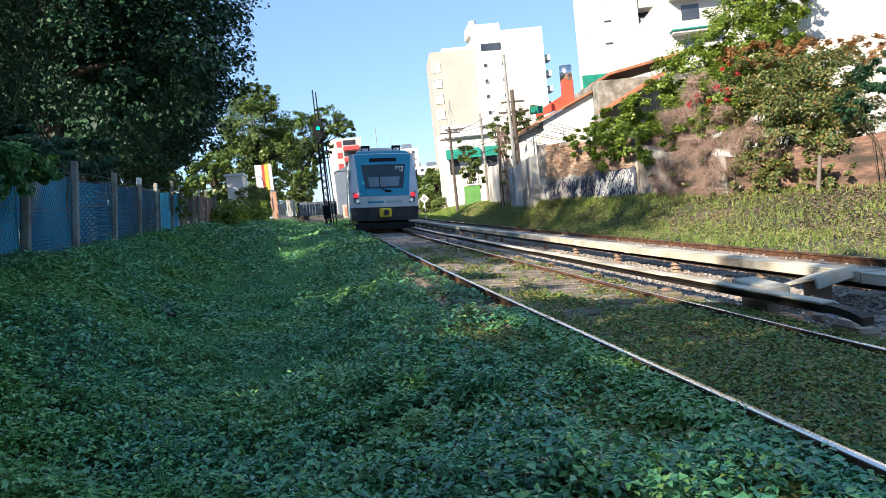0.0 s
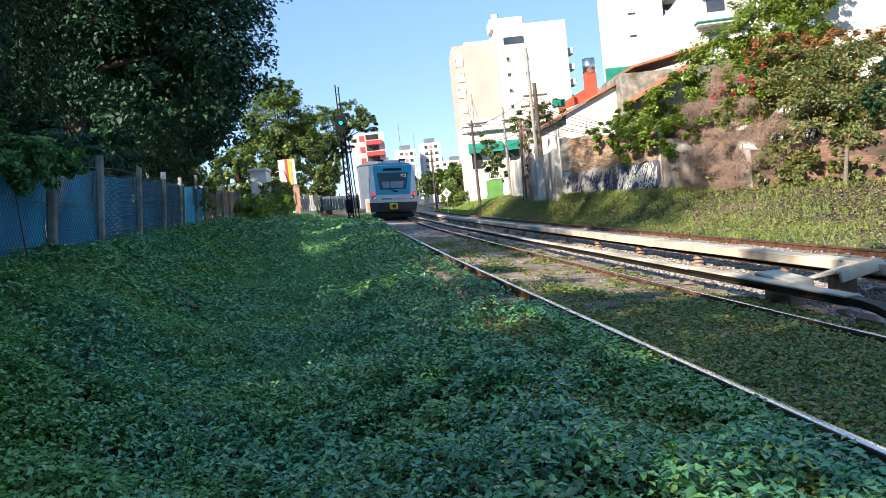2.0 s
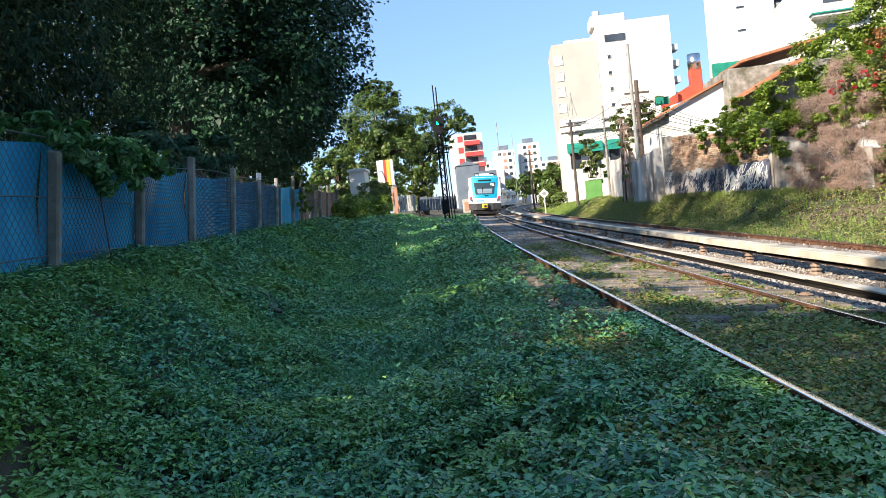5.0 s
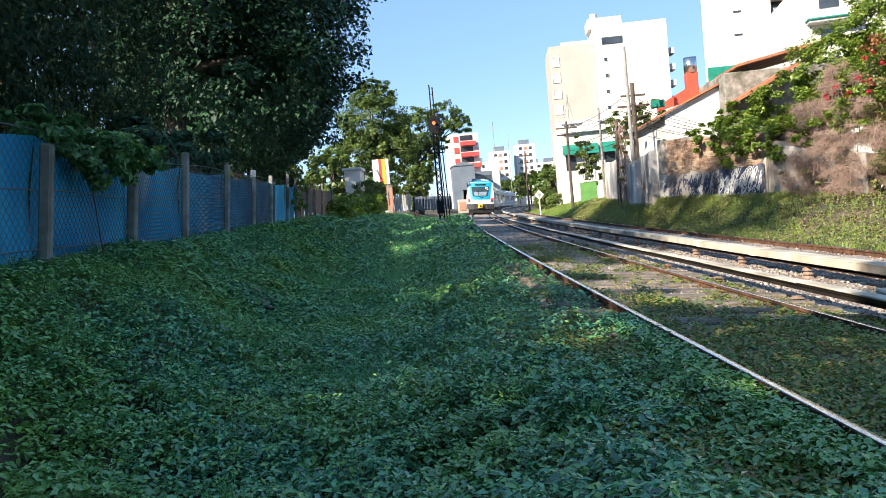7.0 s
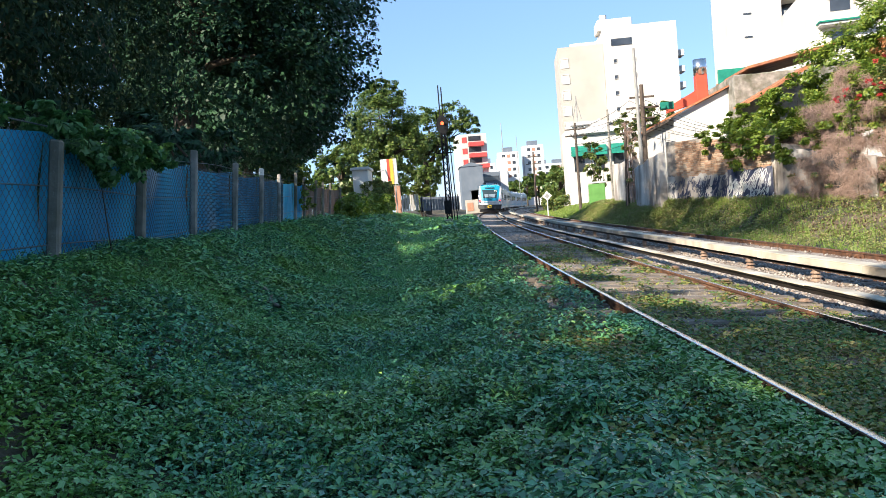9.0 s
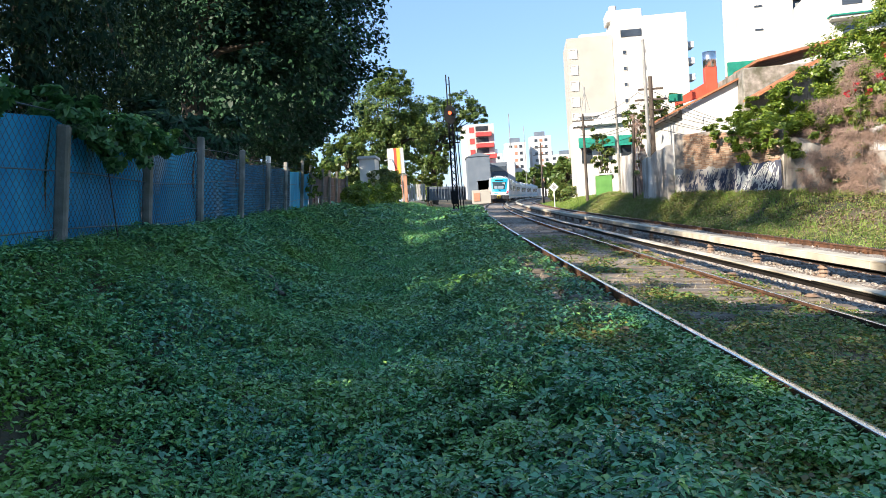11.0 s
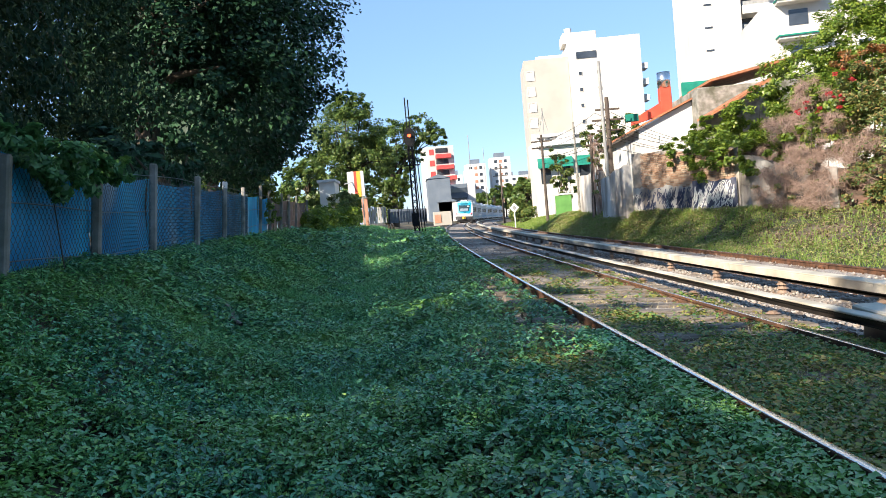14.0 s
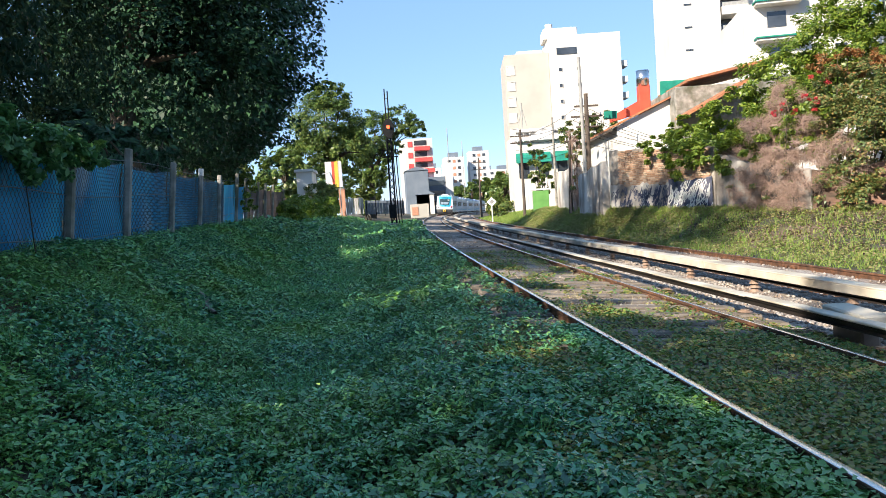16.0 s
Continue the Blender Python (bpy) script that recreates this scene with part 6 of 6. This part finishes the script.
        for j in range(rows - 1):
            a, b = j * n, j * n + n - 1
            f.append((a, a + n, m + a + n, m + a))
            f.append((b, m + b, m + b + n, b + n))
        return Geo().add(v, f)
    rings = []
    for j in range(14):
        z = 0.95 + (3.60 - 0.95) * j / 13
        w = 1.55 if z < 2.2 else 1.55 - 0.20 * ((z - 2.2) / 1.4) ** 1.3
        rings.append([(-w, face(-w, z) + 0.02, z)] + [(w * (i / 5 - 1), face(w * (i / 5 - 1), z), z) for i in range(1, 10)] + [(w, face(w, z) + 0.02, z), (1.55, 1.55, z), (-1.55, 1.55, z)])
    part("cab_shell", Geo().loft(rings), M_TWHITE, c, "white cab shell", False)
    part("roof_cowl", Geo().loft([[(-1.33, face(1.3, 3.6), 3.55), (1.33, face(1.3, 3.6), 3.55), (1.1, face(1.1, 3.6) + 0.15, 3.72), (-1.1, face(1.1, 3.6) + 0.15, 3.72)], [(-1.4, 1.6, 3.5), (1.4, 1.6, 3.5), (1.1, 1.6, 3.76), (-1.1, 1.6, 3.76)]]), M_TBLUE, c, "cyan roof cowl")
    mask = part("cyan_mask", skin(((-1.12, 1.12), (-1.30, 1.30)), 1.62, 3.57, 13, 0.02), M_TBLUE, c, "cyan front mask")
    glass = part("windscreen", skin(((-0.86, 0.86), (-1.02, 1.02)), 1.98, 3.08, 11, 0.045), M_TGLASS, mask, "dark tinted windscreen")
    part("cab_blind", skin(((-0.66, 0.66), (-0.74, 0.74)), 2.06, 2.5, 9, 0.05, 4), M_TCAB, glass, "pale cab desk behind the glass")
    part("wiper", Geo().path([(0.12, face(0.1, 1.85) - 0.07, 1.86), (-0.18, face(0.2, 2.05) - 0.08, 2.02), (-0.22, face(0.2, 2.6) - 0.08, 2.62)], 0.022, 5), M_BLACK, mask)
    part("wiper_arm", Geo().box((0.16, face(0.1, 1.84) - 0.05, 1.84), (0.3, 0.04, 0.09), 0.01), M_BLACK, mask)
    part("destination_panel", skin(((-0.62, 0.62), (-0.62, 0.62)), 3.22, 3.38, 7, 0.045, 3), M_BLACK, mask, "dark destination panel")
    pn = part("number_plate", Geo().box((0.72, face(0.72, 2.85) - 0.065, 2.86), (0.36, 0.02, 0.24), 0.004), M_SIGNW, mask, "white plate with dark bars")
    for k in (-0.09, 0.0, 0.09):
        part("plate_bar", Geo().box((0.72 + k, face(0.72, 2.85) - 0.078, 2.86), (0.055, 0.008, 0.13)), M_BLACK, pn)
    for sd in (-1, 1):
        h = part("lamp_housing", Geo().loft([[(sd * 1.10, face(1.1, 1.35) - 0.03, 1.28), (sd * 1.38, face(1.38, 1.35) - 0.03, 1.36), (sd * 1.42, face(1.42, 1.7) - 0.03, 1.82), (sd * 1.24, face(1.24, 1.7) - 0.03, 1.70)], [(sd * 1.10, 0.6, 1.28), (sd * 1.38, 0.7, 1.36), (sd * 1.42, 0.8, 1.82), (sd * 1.24, 0.7, 1.70)]]), M_TDARK, c, "slanted dark lamp housing")
        part("tail_lamp", Geo().tube((sd * 1.31, face(1.31, 1.66) - 0.05, 1.66), (sd * 1.31, face(1.31, 1.66) + 0.02, 1.66), 0.095, n=16), M_TAIL, h, "glowing red tail lamp")
        part("head_lamp", Geo().tube((sd * 1.23, face(1.23, 1.42) - 0.05, 1.42), (sd * 1.23, face(1.23, 1.42) + 0.02, 1.42), 0.09, n=16), M_STEEL, h, "unlit clear head lamp")
        part("side_glass", Geo().box((sd * 1.562, 1.05, 2.35), (0.02, 0.75, 0.95), 0.02), M_TGLASS, c)
        part("lettering_bar", skin(((sd * 0.42 - 0.36, sd * 0.42 + 0.36),) * 2, 1.30, 1.40, 6, 0.012, 2), M_TBLUE if sd < 0 else M_TROOF, c, "flat bar in place of lettering")
    part("valance", Geo().loft([[(-1.5, face(1.5, 1) + 0.0, 0.5), (-0.75, 0.16, 0.5), (0.75, 0.16, 0.5), (1.5, face(1.5, 1), 0.5), (1.45, 1.6, 0.5), (-1.45, 1.6, 0.5)], [(-1.56, face(1.5, 1) - 0.02, 1.12), (-0.75, 0.14, 1.12), (0.75, 0.14, 1.12), (1.56, face(1.5, 1) - 0.02, 1.12), (1.5, 1.6, 1.12), (-1.5, 1.6, 1.12)]]), M_TDARK, c, "dark grey bumper valance")
    part("coupler_cover", Geo().box((0.0, 0.0, 0.86), (0.55, 0.4, 0.42), 0.06), M_TYELLOW, c, "yellow coupler cover")
    part("coupler_ring", Geo().tube((0.03, -0.24, 0.86), (0.03, -0.18, 0.86), 0.13, n=14), M_TDARK, c)
    part("snow_plough", Geo().loft([[(-1.35, 0.5, 0.12), (1.35, 0.5, 0.12), (1.35, 0.3, 0.40), (-1.35, 0.3, 0.40)], [(-1.35, 0.62, 0.12), (1.35, 0.62, 0.12), (1.35, 0.42, 0.40), (-1.35, 0.42, 0.40)]]), M_TDARK, c, "lifeguard plate")
    for x in (-0.75, 0.7):
        part("roof_horn", Geo().box((x, 1.9, CAR_H + 0.25), (0.42, 0.35, 0.1), 0.02).box((x - 0.16, 1.9, CAR_H + 0.12), (0.05, 0.2, 0.3)).box((x + 0.16, 1.9, CAR_H + 0.12), (0.05, 0.2, 0.3)), M_BLACK, c)
    return c


first = build_car(True)
second = build_car(False)
cars = [first, second] + [copy_thing(second, Matrix()) for k in range(4)]


def motions():
    """The train runs away round the bend; the signal's vane swings from green to red."""
    times = [0.5 * k for k in range(33)]
    for n, car in enumerate(cars):
        rows = []
        for t in times:
            s = 36.6 + 8.4 * t - 0.055 * t * t + n * (CAR_L + 0.4)
            y0, y1 = s + 3.2, s + CAR_L - 3.2
            x0, x1 = float(centre(y0)), float(centre(y1))
            yaw = -math.degrees(math.atan2(x1 - x0, y1 - y0))
            rows.append((t, pose(x0, y0, 0.13 + float(fall(x0, y0)), 0, 4.2, yaw) @ pose(0, -3.2, 0)))
        walk(car, rows)
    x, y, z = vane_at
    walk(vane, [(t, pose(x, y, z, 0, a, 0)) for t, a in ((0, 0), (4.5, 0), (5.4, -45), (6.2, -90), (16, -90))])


motions()
